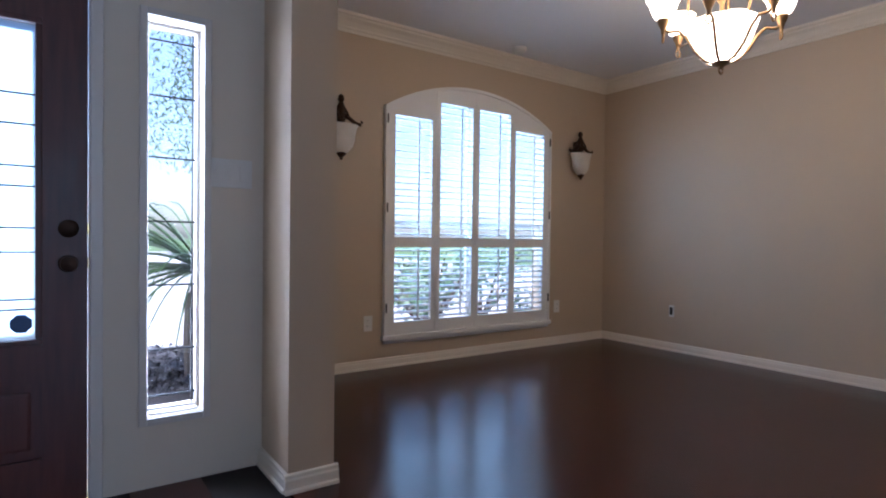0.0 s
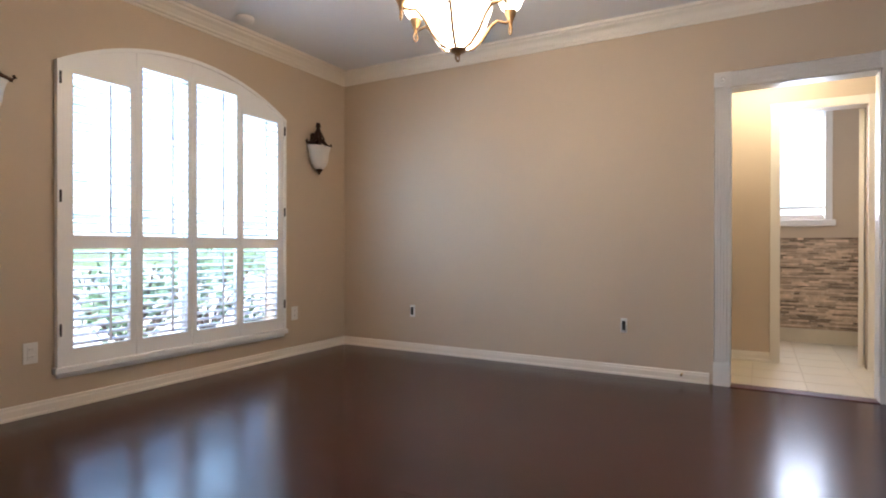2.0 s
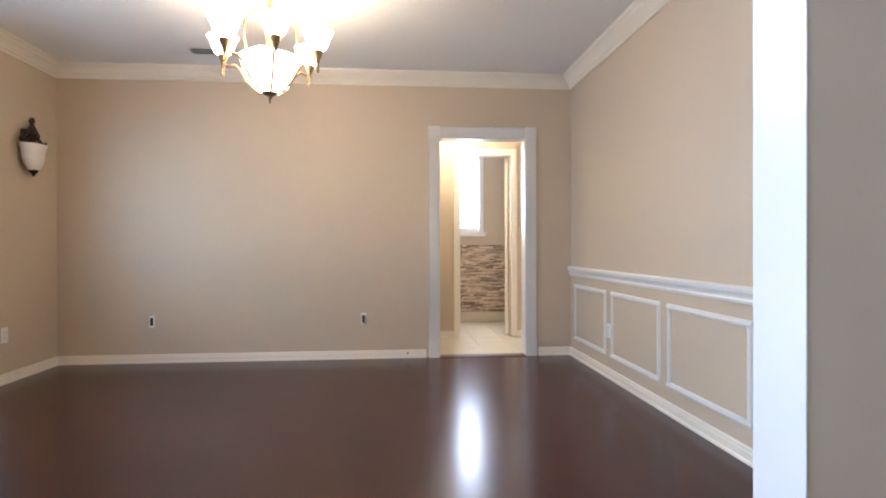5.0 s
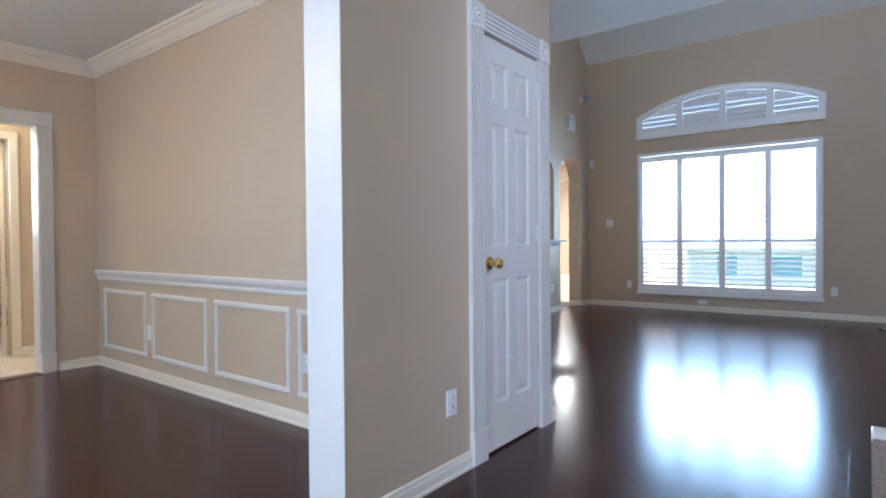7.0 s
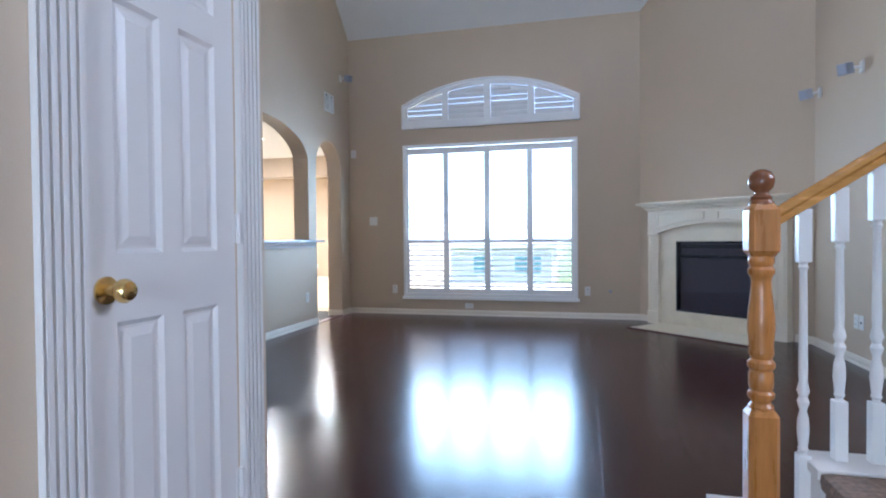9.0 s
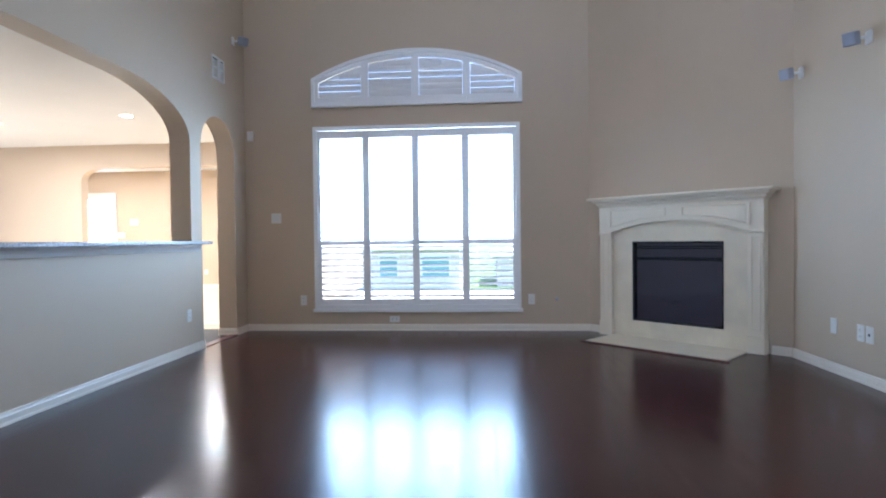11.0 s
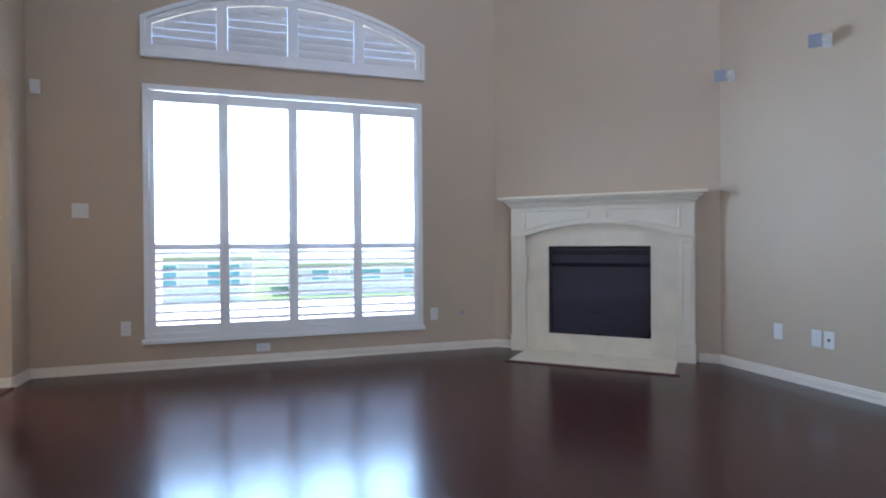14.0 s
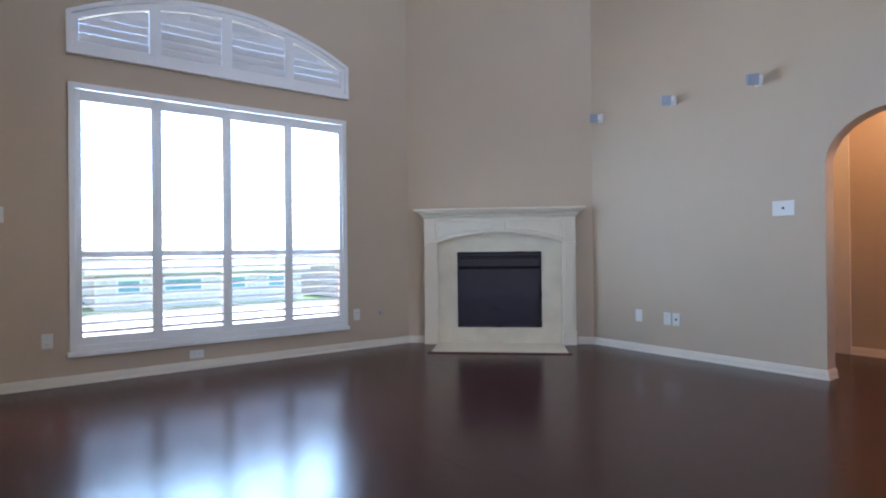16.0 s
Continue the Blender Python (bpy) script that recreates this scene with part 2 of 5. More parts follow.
def moulding(bm, p, q, n, profile):
    """A profile of (out, z) run from p to q; n points out from the wall."""
    rings = [[bm.verts.new((c[0] + n[0] * d, c[1] + n[1] * d, z)) for d, z in profile] for c in (p, q)]
    k = len(profile)
    for i in range(k):
        j = (i + 1) % k
        bm.faces.new((rings[0][i], rings[0][j], rings[1][j], rings[1][i]))
    bm.faces.new(rings[0])
    bm.faces.new(rings[1][::-1])
    return bm


def lathe(bm, prof, seg=20, at=(0, 0, 0)):
    rows = [[bm.verts.new((at[0] + max(r, 1e-4) * math.cos(2 * math.pi * i / seg), at[1] + max(r, 1e-4) * math.sin(2 * math.pi * i / seg), at[2] + z)) for i in range(seg)] for r, z in prof]
    for a, b in zip(rows, rows[1:]):
        for i in range(seg):
            j = (i + 1) % seg
            bm.faces.new((a[i], a[j], b[j], b[i]))
    bm.faces.new(rows[0])
    bm.faces.new(rows[-1][::-1])
    return bm


def tube(bm, pts, r, seg=8, flat=1.0):
    """A round bar through points; r a number or one for each point."""
    pts = [Vector(p) for p in pts]
    rs = r if isinstance(r, (list, tuple)) else [r] * len(pts)
    rings = []
    for i, p in enumerate(pts):
        t = (pts[min(i + 1, len(pts) - 1)] - pts[max(i - 1, 0)]).normalized()
        up = Vector((0, 0, 1)) if abs(t.z) < 0.95 else Vector((1, 0, 0))
        s = t.cross(up).normalized()
        w = s.cross(t)
        rings.append([bm.verts.new(p + rs[i] * (math.cos(2 * math.pi * k / seg) * s + flat * math.sin(2 * math.pi * k / seg) * w)) for k in range(seg)])
    for a, b in zip(rings, rings[1:]):
        for k in range(seg):
            bm.faces.new((a[k], a[(k + 1) % seg], b[(k + 1) % seg], b[k]))
    bm.faces.new(rings[0])
    bm.faces.new(rings[-1][::-1])
    return bm


# ---- plan ----
XE, YN, YS, XC, YF = 4.43, 3.744, -0.781, 0.598, 2.422   # dining east, north, south; closet wall; front wall
XL, YL, XW = 2.769, -7.388, -2.599                       # living room east, south, west
CEIL, HIGH = 2.68, 5.3
CD = 2.575                                               # dining room ceiling
CLOSET_END, HEAD_Y = -0.104, -3.05
XD = 0.785                                               # dining side of the wall between foyer and dining room
FOYER_W = -1.75

# ---- large structure: walls ----
dw_arch = segment_arch(1.93, 3.62, 1.98, 2.235)
structure("wall_north", wall("x", XD, XE + 0.14, YN, YN + 0.16, 0, CEIL, [(1.95, 3.60, 0.26, segment_arch(1.95, 3.60, 1.93, 2.16))]), BEIGE, "beige painted dining room wall")
structure("wall_east", wall("y", YS - 0.14, YN, XE, XE + 0.14, 0, CEIL, [(-0.352, 0.447, 0, 2.0)]), BEIGE, "beige painted dining room wall")
structure("wall_wainscot", wall("x", XD, XE, YS - 0.14, YS, 0, CEIL), BEIGE, "beige painted wall above white wainscot frames")
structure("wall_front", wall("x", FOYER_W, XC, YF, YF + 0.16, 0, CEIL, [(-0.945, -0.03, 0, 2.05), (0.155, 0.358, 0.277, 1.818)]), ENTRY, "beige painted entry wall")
structure("wall_dining_return", wall("y", YF + 0.16, YN + 0.16, XC, XD, 0, CEIL), BEIGE)
structure("wall_stub", wall("y", 2.09, YF + 0.16, XC, XD, 0, CEIL), BEIGE, "beige painted wall end beside the entry")
structure("wall_header", boxed(XC, XD, CLOSET_END, 2.09, 2.45, CEIL), BEIGE)
structure("wall_closet", wall("y", -1.70, CLOSET_END, XC, XD, 0, CEIL, [(-1.535, -0.995, 0, 2.03)]), BEIGE, "beige painted closet wall")
structure("wall_closet_back", boxed(XD, XL + 0.2, -1.70, -1.58, 0, HIGH), BEIGE)
structure("wall_closet_inner", boxed(XD + 0.65, XD + 0.75, -1.58, YS - 0.14, 0, CEIL), BEIGE)
structure("wall_foyer_west", boxed(FOYER_W - 0.14, FOYER_W, -1.02, YF + 0.16, 0, CEIL), BEIGE)
structure("wall_stair_side", boxed(-4.6, FOYER_W, -1.02, -0.9, 0, HIGH), BEIGE)
structure("wall_stair_end", wall("y", -3.05, -0.9, -4.7, -4.6, 0, HIGH, [(-2.05, -1.15, 2.65, 4.15)]), BEIGE)
# the high opening is added only to let the unseen fill lamp through
structure("wall_upper", wall("x", -4.6, XL, HEAD_Y, HEAD_Y + 0.14, CEIL + 0.14, HIGH, [(-2.1, 1.7, 3.75, 4.95)]), BEIGE, "beige painted upper wall of the living room")

a1, a2 = (-6.16, -3.35), (-7.09, -6.36)
structure("wall_kitchen", wall("y", YL, -1.58, XL, XL + 0.2, 0, HIGH, [
    (a1[0], a1[1], 1.0, corner_arch(a1[0], a1[1], 1.99, 2.38, 0.95)),
    (a2[0], a2[1], 0, corner_arch(a2[0], a2[1], 1.98, 2.33, 0.36))]), BEIGE, "beige painted wall with two rounded arches")
tr_arch = segment_arch(-0.42, 1.97, 2.88, 3.19)
structure("wall_south", wall("x", XW - 0.2, XL + 0.2, YL - 0.16, YL, 0, 2.45, [(-0.36, 1.93, 0.27, 2.30)]), BEIGE, "beige painted window wall of the living room")
structure("wall_south_upper", wall("x", XW - 0.2, XL + 0.2, YL - 0.16, YL, 2.45, HIGH, [(-0.38, 1.93, 2.59, segment_arch(-0.38, 1.93, 2.85, 3.15))]), BEIGE, "beige painted wall above the window")
wa = (-3.87, -2.95)
structure("wall_west", wall("y", YL, -2.15, XW - 0.16, XW, 0, HIGH, [(wa[0], wa[1], 0, corner_arch(wa[0], wa[1], 1.62, 2.0, 0.46))]), BEIGE, "beige painted wall with an arched doorway")
# chimney wall across the corner
FP = pose(-1.875, -6.704, 0, 0, 0, -43.3)
bm = boxed(-1.05, 1.05, -0.12, 0.0, 0, HIGH)
bm.transform(FP)
structure("wall_chimney", bm, BEIGE, "beige painted angled chimney wall")
# hall behind the west arch
structure("wall_hall_west", wall("y", -5.2, -2.3, -4.05, -3.93, 0, CEIL), BEIGE)
structure("wall_hall_south", wall("x", -4.05, XW - 0.16, -4.55, -4.43, 0, CEIL, [(-3.62, -2.83, 0, 2.03)]), BEIGE)
structure("wall_hall_north", boxed(-4.05, XW - 0.16, -2.3, -2.16, 0, CEIL), BEIGE)
structure("ceiling_hall", boxed(-4.1, XW - 0.16, -5.2, -2.16, CEIL, CEIL + 0.1), CEIL_W)
structure("wall_hall_room", boxed(-4.05, XW - 0.16, -5.3, -5.2, 0, CEIL), BEIGE)
# powder room beyond the dining room
BX, HX = 6.75, 5.50
structure("wall_powder_door", wall("y", -2.2, 1.9, HX, HX + 0.12, 0, CEIL, [(-0.44, 0.13, 0, 2.02)]), BEIGE)
structure("wall_powder_window", wall("y", -1.6, 1.2, BX, BX + 0.16, 0, CEIL, [(-0.275, 0.425, 1.20, 2.30)]), BEIGE)
structure("wall_powder_north", boxed(HX + 0.12, BX, 1.1, 1.2, 0, CEIL), BEIGE)
structure("wall_powder_south", boxed(HX + 0.12, BX, -1.6, -1.5, 0, CEIL), BEIGE)
structure("wall_passage_north", boxed(XE + 0.14, HX, 1.8, 1.9, 0, CEIL), BEIGE)
structure("wall_passage_south", boxed(XE + 0.14, HX, -2.2, -2.1, 0, CEIL), BEIGE)
structure("ceiling_powder", boxed(XE + 0.14, BX + 0.16, -2.2, 1.9, 2.5, 2.6), CEIL_W)
# kitchen and the room behind it
KX, KY, KB = 9.8, -10.0, -13.4
structure("wall_kitchen_east", boxed(KX, KX + 0.14, KB, -1.58, 0, CEIL), BEIGE)
structure("wall_kitchen_north", boxed(XL + 0.2, KX, -1.72, -1.58, 0, CEIL), BEIGE)
structure("wall_kitchen_side", boxed(XL, XL + 0.2, KB, YL - 0.16, 0, CEIL), BEIGE)
structure("wall_kitchen_header", wall("x", XL + 0.2, KX, KY - 0.16, KY, 0, CEIL, [(XL + 0.45, 6.75, 0, corner_arch(XL + 0.45, 6.75, 2.08, 2.30, 0.35))]), BEIGE)
structure("wall_far_room", wall("x", XL, KX, KB - 0.14, KB, 0, CEIL), BEIGE)
structure("ceiling_kitchen", boxed(XL + 0.2, KX, KB, -1.58, CEIL, CEIL + 0.12), CEIL_W, "white painted kitchen ceiling")

# ceilings
structure("ceiling_dining", boxed(XD, XE, YS, YN, CD, CEIL + 0.14), CEIL_W, "white painted dining room ceiling")
structure("ceiling_foyer", boxed(FOYER_W, XC, -1.02, YF + 0.16, CEIL, CEIL + 0.14), CEIL_W)
structure("ceiling_entry", boxed(-0.95, XL, HEAD_Y, -1.02, CEIL, CEIL + 0.14), CEIL_W, "low white ceiling before the living room")
bm = bmesh.new()
SL = 3.86
prism(bm, [(YL - 0.16, SL), (YL, SL), (YL + HIGH - SL, HIGH), (YL + HIGH - SL, HIGH + 0.12), (YL - 0.16, SL + 0.12)], "y", XW - 0.2, XL + 0.2)
prism(bm, [(YL + HIGH - SL, HIGH), (-0.88, HIGH), (-0.88, HIGH + 0.12), (YL + HIGH - SL, HIGH + 0.12)], "y", -4.7, XL + 0.2)
structure("ceiling_living", bm, CEIL_W, "white vaulted living room ceiling")

# sub-floor and tiled floors
structure("floor", boxed(-4.7, XE + 0.07, YL - 0.16, YN + 0.16, -0.14, -0.012), GAP, "dark hardwood plank floor")
tiles = structure("floor_tile", boxed(XE + 0.07, BX + 0.16, -2.2, 1.9, -0.14, -0.006), GROUT, "beige ceramic tile floor")
ktiles = structure("floor_kitchen", boxed(XL + 0.07, KX, KB, YL - 0.16, -0.14, -0.006), GROUT, "beige ceramic kitchen tile floor")
structure("floor_kitchen_north", boxed(XE + 0.07, KX, YL - 0.16, -2.2, -0.14, -0.006), GROUT)

# ---- trim ----
BASE = [(0, 0), (0.022, 0), (0.022, 0.012), (0.015, 0.018), (0.015, 0.050), (0.011, 0.058), (0.010, 0.070), (0, 0.075)]
CROWN = [(0, CD), (0, CD - 0.112), (0.010, CD - 0.112), (0.014, CD - 0.098), (0.026, CD - 0.090), (0.030, CD - 0.077), (0.052, CD - 0.052), (0.078, CD - 0.035), (0.084, CD - 0.022), (0.098, CD - 0.018), (0.104, CD)]


def run(name, pieces, profile, mat, label):
    bm = bmesh.new()
    for p, q, n in pieces:
        moulding(bm, p, q, n, profile)
    return structure(name, bm, mat, label)


S2 = math.sqrt(0.5)
nfp = FP.to_3x3() @ Vector((0, 1, 0))


def fp_at(u):
    v = FP @ Vector((u, 0, 0))
    return (v.x, v.y)


run("baseboard", [
    ((XD, YN), (XE, YN), (0, -1)), ((XE, YN), (XE, 0.57), (-1, 0)), ((XE, -0.47), (XE, YS), (-1, 0)), ((XE, YS), (XD, YS), (0, 1)),
    ((XC, 2.09), (XC, YF), (-1, 0)), ((XD, 2.09), (XD, YN), (1, 0)), ((XC - 0.016, 2.09), (XD + 0.016, 2.09), (0, -1)),
    ((XC, CLOSET_END), (XC, -0.885), (-1, 0)), ((XD, CLOSET_END), (XD, YS), (1, 0)), ((XC - 0.016, CLOSET_END), (XD + 0.016, CLOSET_END), (0, 1)),
    ((XC - 0.012, -1.70), (XL, -1.70), (0, -1)), ((FOYER_W, -1.02), (FOYER_W, YF), (1, 0)), ((XC, -1.672), (XC, -1.716), (-1, 0)),
    ((XL, -1.70), (XL, a2[1]), (-1, 0)), ((XL, a2[0]), (XL, YL), (-1, 0)), ((XL, YL), (-1.15, YL), (0, 1)),
    (fp_at(1.0), fp_at(0.83), nfp), (fp_at(-0.83), fp_at(-1.0), nfp), ((XW, -6.02), (XW, wa[0]), (1, 0)), ((XW, wa[1]), (XW, -2.15), (1, 0)),
    ((XL, a2[0]), (XL + 0.2, a2[0]), (0, 1)), ((XL + 0.2, a2[1]), (XL, a2[1]), (0, -1)), ((XW - 0.16, wa[0]), (XW + 0.016, wa[0]), (0, 1)),
    ((-3.93, -4.43), (-3.93, -2.3), (1, 0)), ((-3.93, -4.43), (-3.7, -4.43), (0, 1)),
], BASE, CREAM, "cream painted baseboard")
run("baseboard_passage", [((HX, 0.19), (HX, 1.8), (-1, 0)), ((HX, -2.1), (HX, -0.5), (-1, 0)), ((XL + 0.2, KB), (KX, KB), (0, 1))], BASE, CREAM, "cream painted baseboard")
run("trim_crown", [((XD, YN), (XE, YN), (0, -1)), ((XE, YN), (XE, YS), (-1, 0)), ((XE, YS), (XD, YS), (0, 1)), ((XD, YS), (XD, YN), (1, 0))], CROWN, CREAM, "cream stepped crown moulding")
RAIL = [(0, 0.738), (0.012, 0.738), (0.016, 0.752), (0.012, 0.76), (0.018, 0.775), (0.03, 0.79), (0.034, 0.81), (0.026, 0.821), (0, 0.821)]
run("trim_chair_rail", [((XE, YS), (XD, YS), (0, 1))], RAIL, WHITE, "white chair rail moulding")
run("trim_counter_moulding", [((XL, a1[0] - 0.10), (XL, -1.72), (-1, 0))], [(0, 0.95), (0.02, 0.95), (0.03, 0.975), (0.05, 0.99), (0.055, 1.012), (0, 1.012)], WHITE, "white moulding under the bar top")

# white corner strip on the end of the closet wall
structure("trim_wall_end", boxed(XC - 0.003, XD + 0.003, CLOSET_END, CLOSET_END + 0.004, 0.0, 2.45), WHITE, "white painted wall end")
structure("trim_threshold_powder", boxed(XE - 0.03, XE + 0.07, -0.352, 0.447, -0.006, 0.006), MAHOGANY, "dark wooden threshold strip")
structure("trim_threshold_kitchen", boxed(XL - 0.01, XL + 0.07, a2[0], a2[1], -0.006, 0.008), MAHOGANY, "dark wooden threshold strip")
structure("trim_door_sill", boxed(-0.945, -0.03, YF - 0.03, YF + 0.16, -0.006, 0.012), BRASS, "brass door sill")


def panel_frame(u0, u1, z0, z1):
    th = tagged(new("trim_wainscot"), "white picture-frame moulding on the dining room wall", kind="structure")
    w = 0.035
    prof = [(0, 0), (0.010, 0.002), (0.016, w * 0.4), (0.010, w - 0.004), (0, w)]
    for name, (a, b, z) in (("lower_strip", (u0, u1, z0)), ("upper_strip", (u0, u1, z1 - w))):
        bm = bmesh.new()
        moulding(bm, (a, YS), (b, YS), (0, 1), [(d, z + h) for d, h in prof])
        part(name, bm, WHITE, th)
    for name, u in (("side_strip", u0), ("side_strip", u1 - w)):
        bm = bmesh.new()
        rings = [[bm.verts.new((u + h, YS + d, z)) for d, h in prof] for z in (z0 + 0.03, z1 - 0.03)]
        for i in range(len(prof)):
            j = (i + 1) % len(prof)
            bm.faces.new((rings[0][i], rings[0][j], rings[1][j], rings[1][i]))
        part(name, bm, WHITE, th)


for u0, u1 in ((3.558, 4.313), (2.682, 3.458), (1.789, 2.582), (0.92, 1.716)):
    panel_frame(u0, u1, 0.162, 0.664)


# ---- fluted casings ----
def fluted(bm, axis, u0, u1, c, out, z0, z1):
    """An upright board with five grooves; it stands out from the wall plane c."""
    n = 5
    w = (u1 - u0) / n
    poly = []
    for i in range(n):
        a = u0 + i * w
        poly += [(a, 0.020), (a + 0.62 * w, 0.020), (a + 0.68 * w, 0.011), (a + 0.94 * w, 0.011)]
    poly[-1] = (u1, 0.020)
    poly = [(u0, 0)] + poly + [(u1, 0)]
    rings = [[bm.verts.new((u, c + out * d, z) if axis == "x" else (c + out * d, u, z)) for u, d in poly] for z in (z0, z1)]
    for i in range(len(poly)):
        j = (i + 1) % len(poly)
        bm.faces.new((rings[0][i], rings[0][j], rings[1][j], rings[1][i]))
    for r in rings:
        bm.faces.new(r)
    return bm


def casing(name, label, c, out, a, b, top, w, mat):
    """A door surround on a wall that runs along y: two fluted sides, plinths, corner blocks and a head."""
    th = tagged(new(name), label, kind="structure")
    lo = lambda d0, d1: (min(c + out * d0, c + out * d1), max(c + out * d0, c + out * d1))
    for u in (a - w, b):
        part("fluted_side", fluted(bmesh.new(), "y", u, u + w, c, out, 0.16, top), mat, th)
        part("plinth", boxed(*lo(0, 0.027), u - 0.004, u + w + 0.004, 0, 0.16, bevel=0.003), mat, th)
        bm = boxed(*lo(0, 0.026), u - 0.003, u + w + 0.003, top, top + w + 0.006, bevel=0.003)
        part("corner_block", bm, mat, th)
        bm = lathe(bmesh.new(), [(0.034, 0), (0.034, 0.004), (0.024, 0.006), (0.020, 0.003), (0.011, 0.003), (0.008, 0.009), (0, 0.010)], 18)
        bm.transform(pose(c + out * 0.026, u + w / 2, top + w / 2, 0, 90 * out, 0))
        part("rosette", bm, mat, th, shade=40)
    bm = fluted(bmesh.new(), "x", 0, w, 0, 1, a, b)
    bm.transform(Matrix(((0, out, 0, c), (0, 0, 1, 0), (1, 0, 0, top + 0.003), (0, 0, 0, 1))))
    part("head", bm, mat, th)
    return th


casing("trim_powder_casing", "white fluted casing round the powder room passage", XE, -1, -0.352, 0.447, 2.0, 0.096, WHITE)
casing("trim_closet_casing", "white fluted casing round the closet door", XC, -1, -1.545, -0.985, 2.03, 0.110, WHITE)
bm = bmesh.new()
for y0, y1 in ((-0.352, -0.347), (0.442, 0.447)):
    box(bm, XE - 0.001, XE + 0.141, y0, y1, 0, 1.995)
box(bm, XE - 0.001, XE + 0.141, -0.347, 0.442, 1.995, 2.0)
structure("trim_powder_jamb", bm, WHITE, "white painted door jamb")
bm = bmesh.new()
for u0, u1, z0, z1 in ((0.13, 0.20, 0, 2.09), (-0.51, -0.44, 0, 2.09), (-0.44, 0.13, 2.02, 2.09)):
    box(bm, HX - 0.02, HX, u0, u1, z0, z1, bevel=0.004)
structure("trim_powder_inner_casing", bm, CREAM, "cream painted door casing")
bm = bmesh.new()
for u0, u1, z0, z1 in ((-3.70, -3.62, 0, 2.11), (-2.83, -2.77, 0, 2.11), (-3.62, -2.83, 2.03, 2.11)):
    box(bm, u0, u1, -4.43, -4.41, z0, z1, bevel=0.004)
structure("trim_hall_casing", bm, CREAM, "cream painted door casing")
bm = bmesh.new()
box(bm, -3.93, -3.905, -4.27, -4.12, 0, 2.10, bevel=0.006)
box(bm, -3.93, -3.908, -4.42, -4.27, 2.03, 2.10, bevel=0.006)
box(bm, -3.93, -3.922, -4.42, -4.27, 0.0, 2.03)
structure("trim_hall_west_casing", bm, CREAM, "cream painted door casing")


# ---- doors ----
def panel_door(name, label, w, h, t, mat, panels):
    """A panelled door in its own space: x across from the hinge, y its thickness, z up. Panels: (x0, x1, z0, z1)."""
    th = tagged(new(name), label, "door")
    xs = sorted({0, w, *[v for p in panels for v in p[:2]]})
    zs = sorted({0, h, *[v for p in panels for v in p[2:]]})
    bm = bmesh.new()
    for x0, x1 in zip(xs, xs[1:]):
        for z0, z1 in zip(zs, zs[1:]):
            mx, mz = (x0 + x1) / 2, (z0 + z1) / 2
            if not any(p[0] < mx < p[1] and p[2] < mz < p[3] for p in panels):
                box(bm, x0, x1, -t / 2, t / 2, z0, z1)
    bmesh.ops.remove_doubles(bm, verts=bm.verts, dist=1e-5)
    part("slab", bm, mat, th)
    for x0, x1, z0, z1 in panels:
        bm = bmesh.new()
        rings = []
        for d, y in ((0, t / 2), (0.012, t / 2 - 0.010), (0.020, t / 2 - 0.010), (0.042, t / 2 - 0.003)):
            rings.append([[bm.verts.new((x, s * y, z)) for x, z in ((x0 + d, z0 + d), (x1 - d, z0 + d), (x1 - d, z1 - d), (x0 + d, z1 - d))] for s in (-1, 1)])
        for a, b in zip(rings, rings[1:]):
            for s in (0, 1):
                for i in range(4):
                    bm.faces.new((a[s][i], a[s][(i + 1) % 4], b[s][(i + 1) % 4], b[s][i]))
        for s in (0, 1):
            bm.faces.new(rings[-1][s])
        part("panel", bm, mat, th)
    return th


def knob_on(th, x, z, side, mat, label, r=0.027):
    bm = lathe(bmesh.new(), [(0.032, 0), (0.032, 0.006), (0.014, 0.010), (0.011, 0.028), (0.018, 0.034), (r, 0.046), (r + 0.001, 0.056), (r * 0.75, 0.068), (0, 0.072)], 24)
    bm.transform(pose(x, 0, z, 90 * side, 0, 0) @ pose(0, 0, 0.0))
    ob = part("door_knob", bm, mat, th, label, shade=40)
    return ob


w = 0.535
six = [(x, x + 0.15, z0, z1) for z0, z1 in ((1.69, 1.90), (1.00, 1.605), (0.225, 0.84)) for x in (0.088, 0.308)]
closet = panel_door("closet_door", "white six-panel closet door, shut, with brass knob", w, 2.01, 0.035, WHITE, six)
bm = lathe(bmesh.new(), [(0.032, 0), (0.032, 0.006), (0.014, 0.010), (0.011, 0.030), (0.018, 0.036), (0.027, 0.047), (0.028, 0.057), (0.021, 0.069), (0, 0.073)], 24)
bm.transform(pose(w - 0.045, 0.0175, 0.918, -90, 0, 0))
part("door_knob", bm, BRASS, closet, "polished brass door knob", shade=40)
for z in (0.22, 1.02, 1.80):
    bm = tube(bmesh.new(), [(-0.004, 0.026, z), (-0.004, 0.026, z + 0.095)], 0.007, 10)
    box(bm, -0.006, 0.012, 0.0165, 0.0195, z + 0.004, z + 0.091)
    part("hinge", bm, WHITE, closet, "white painted hinge")
closet.matrix_basis = pose(XC + 0.016, -1.533, 0.012, 0, 0, 90) @ Matrix.Diagonal((1, 1, 1, 1))

# powder room door, open into the room
pd = panel_door("powder_room_door", "cream panelled door standing open into the powder room", 0.56, 2.0, 0.035, CREAM, [(0.09, 0.24, 1.05, 1.85), (0.31, 0.47, 1.05, 1.85), (0.09, 0.24, 0.2, 0.85), (0.31, 0.47, 0.2, 0.85)])
pd.matrix_basis = pose(HX + 0.125, -0.415, 0.012, 0, 0, -14)
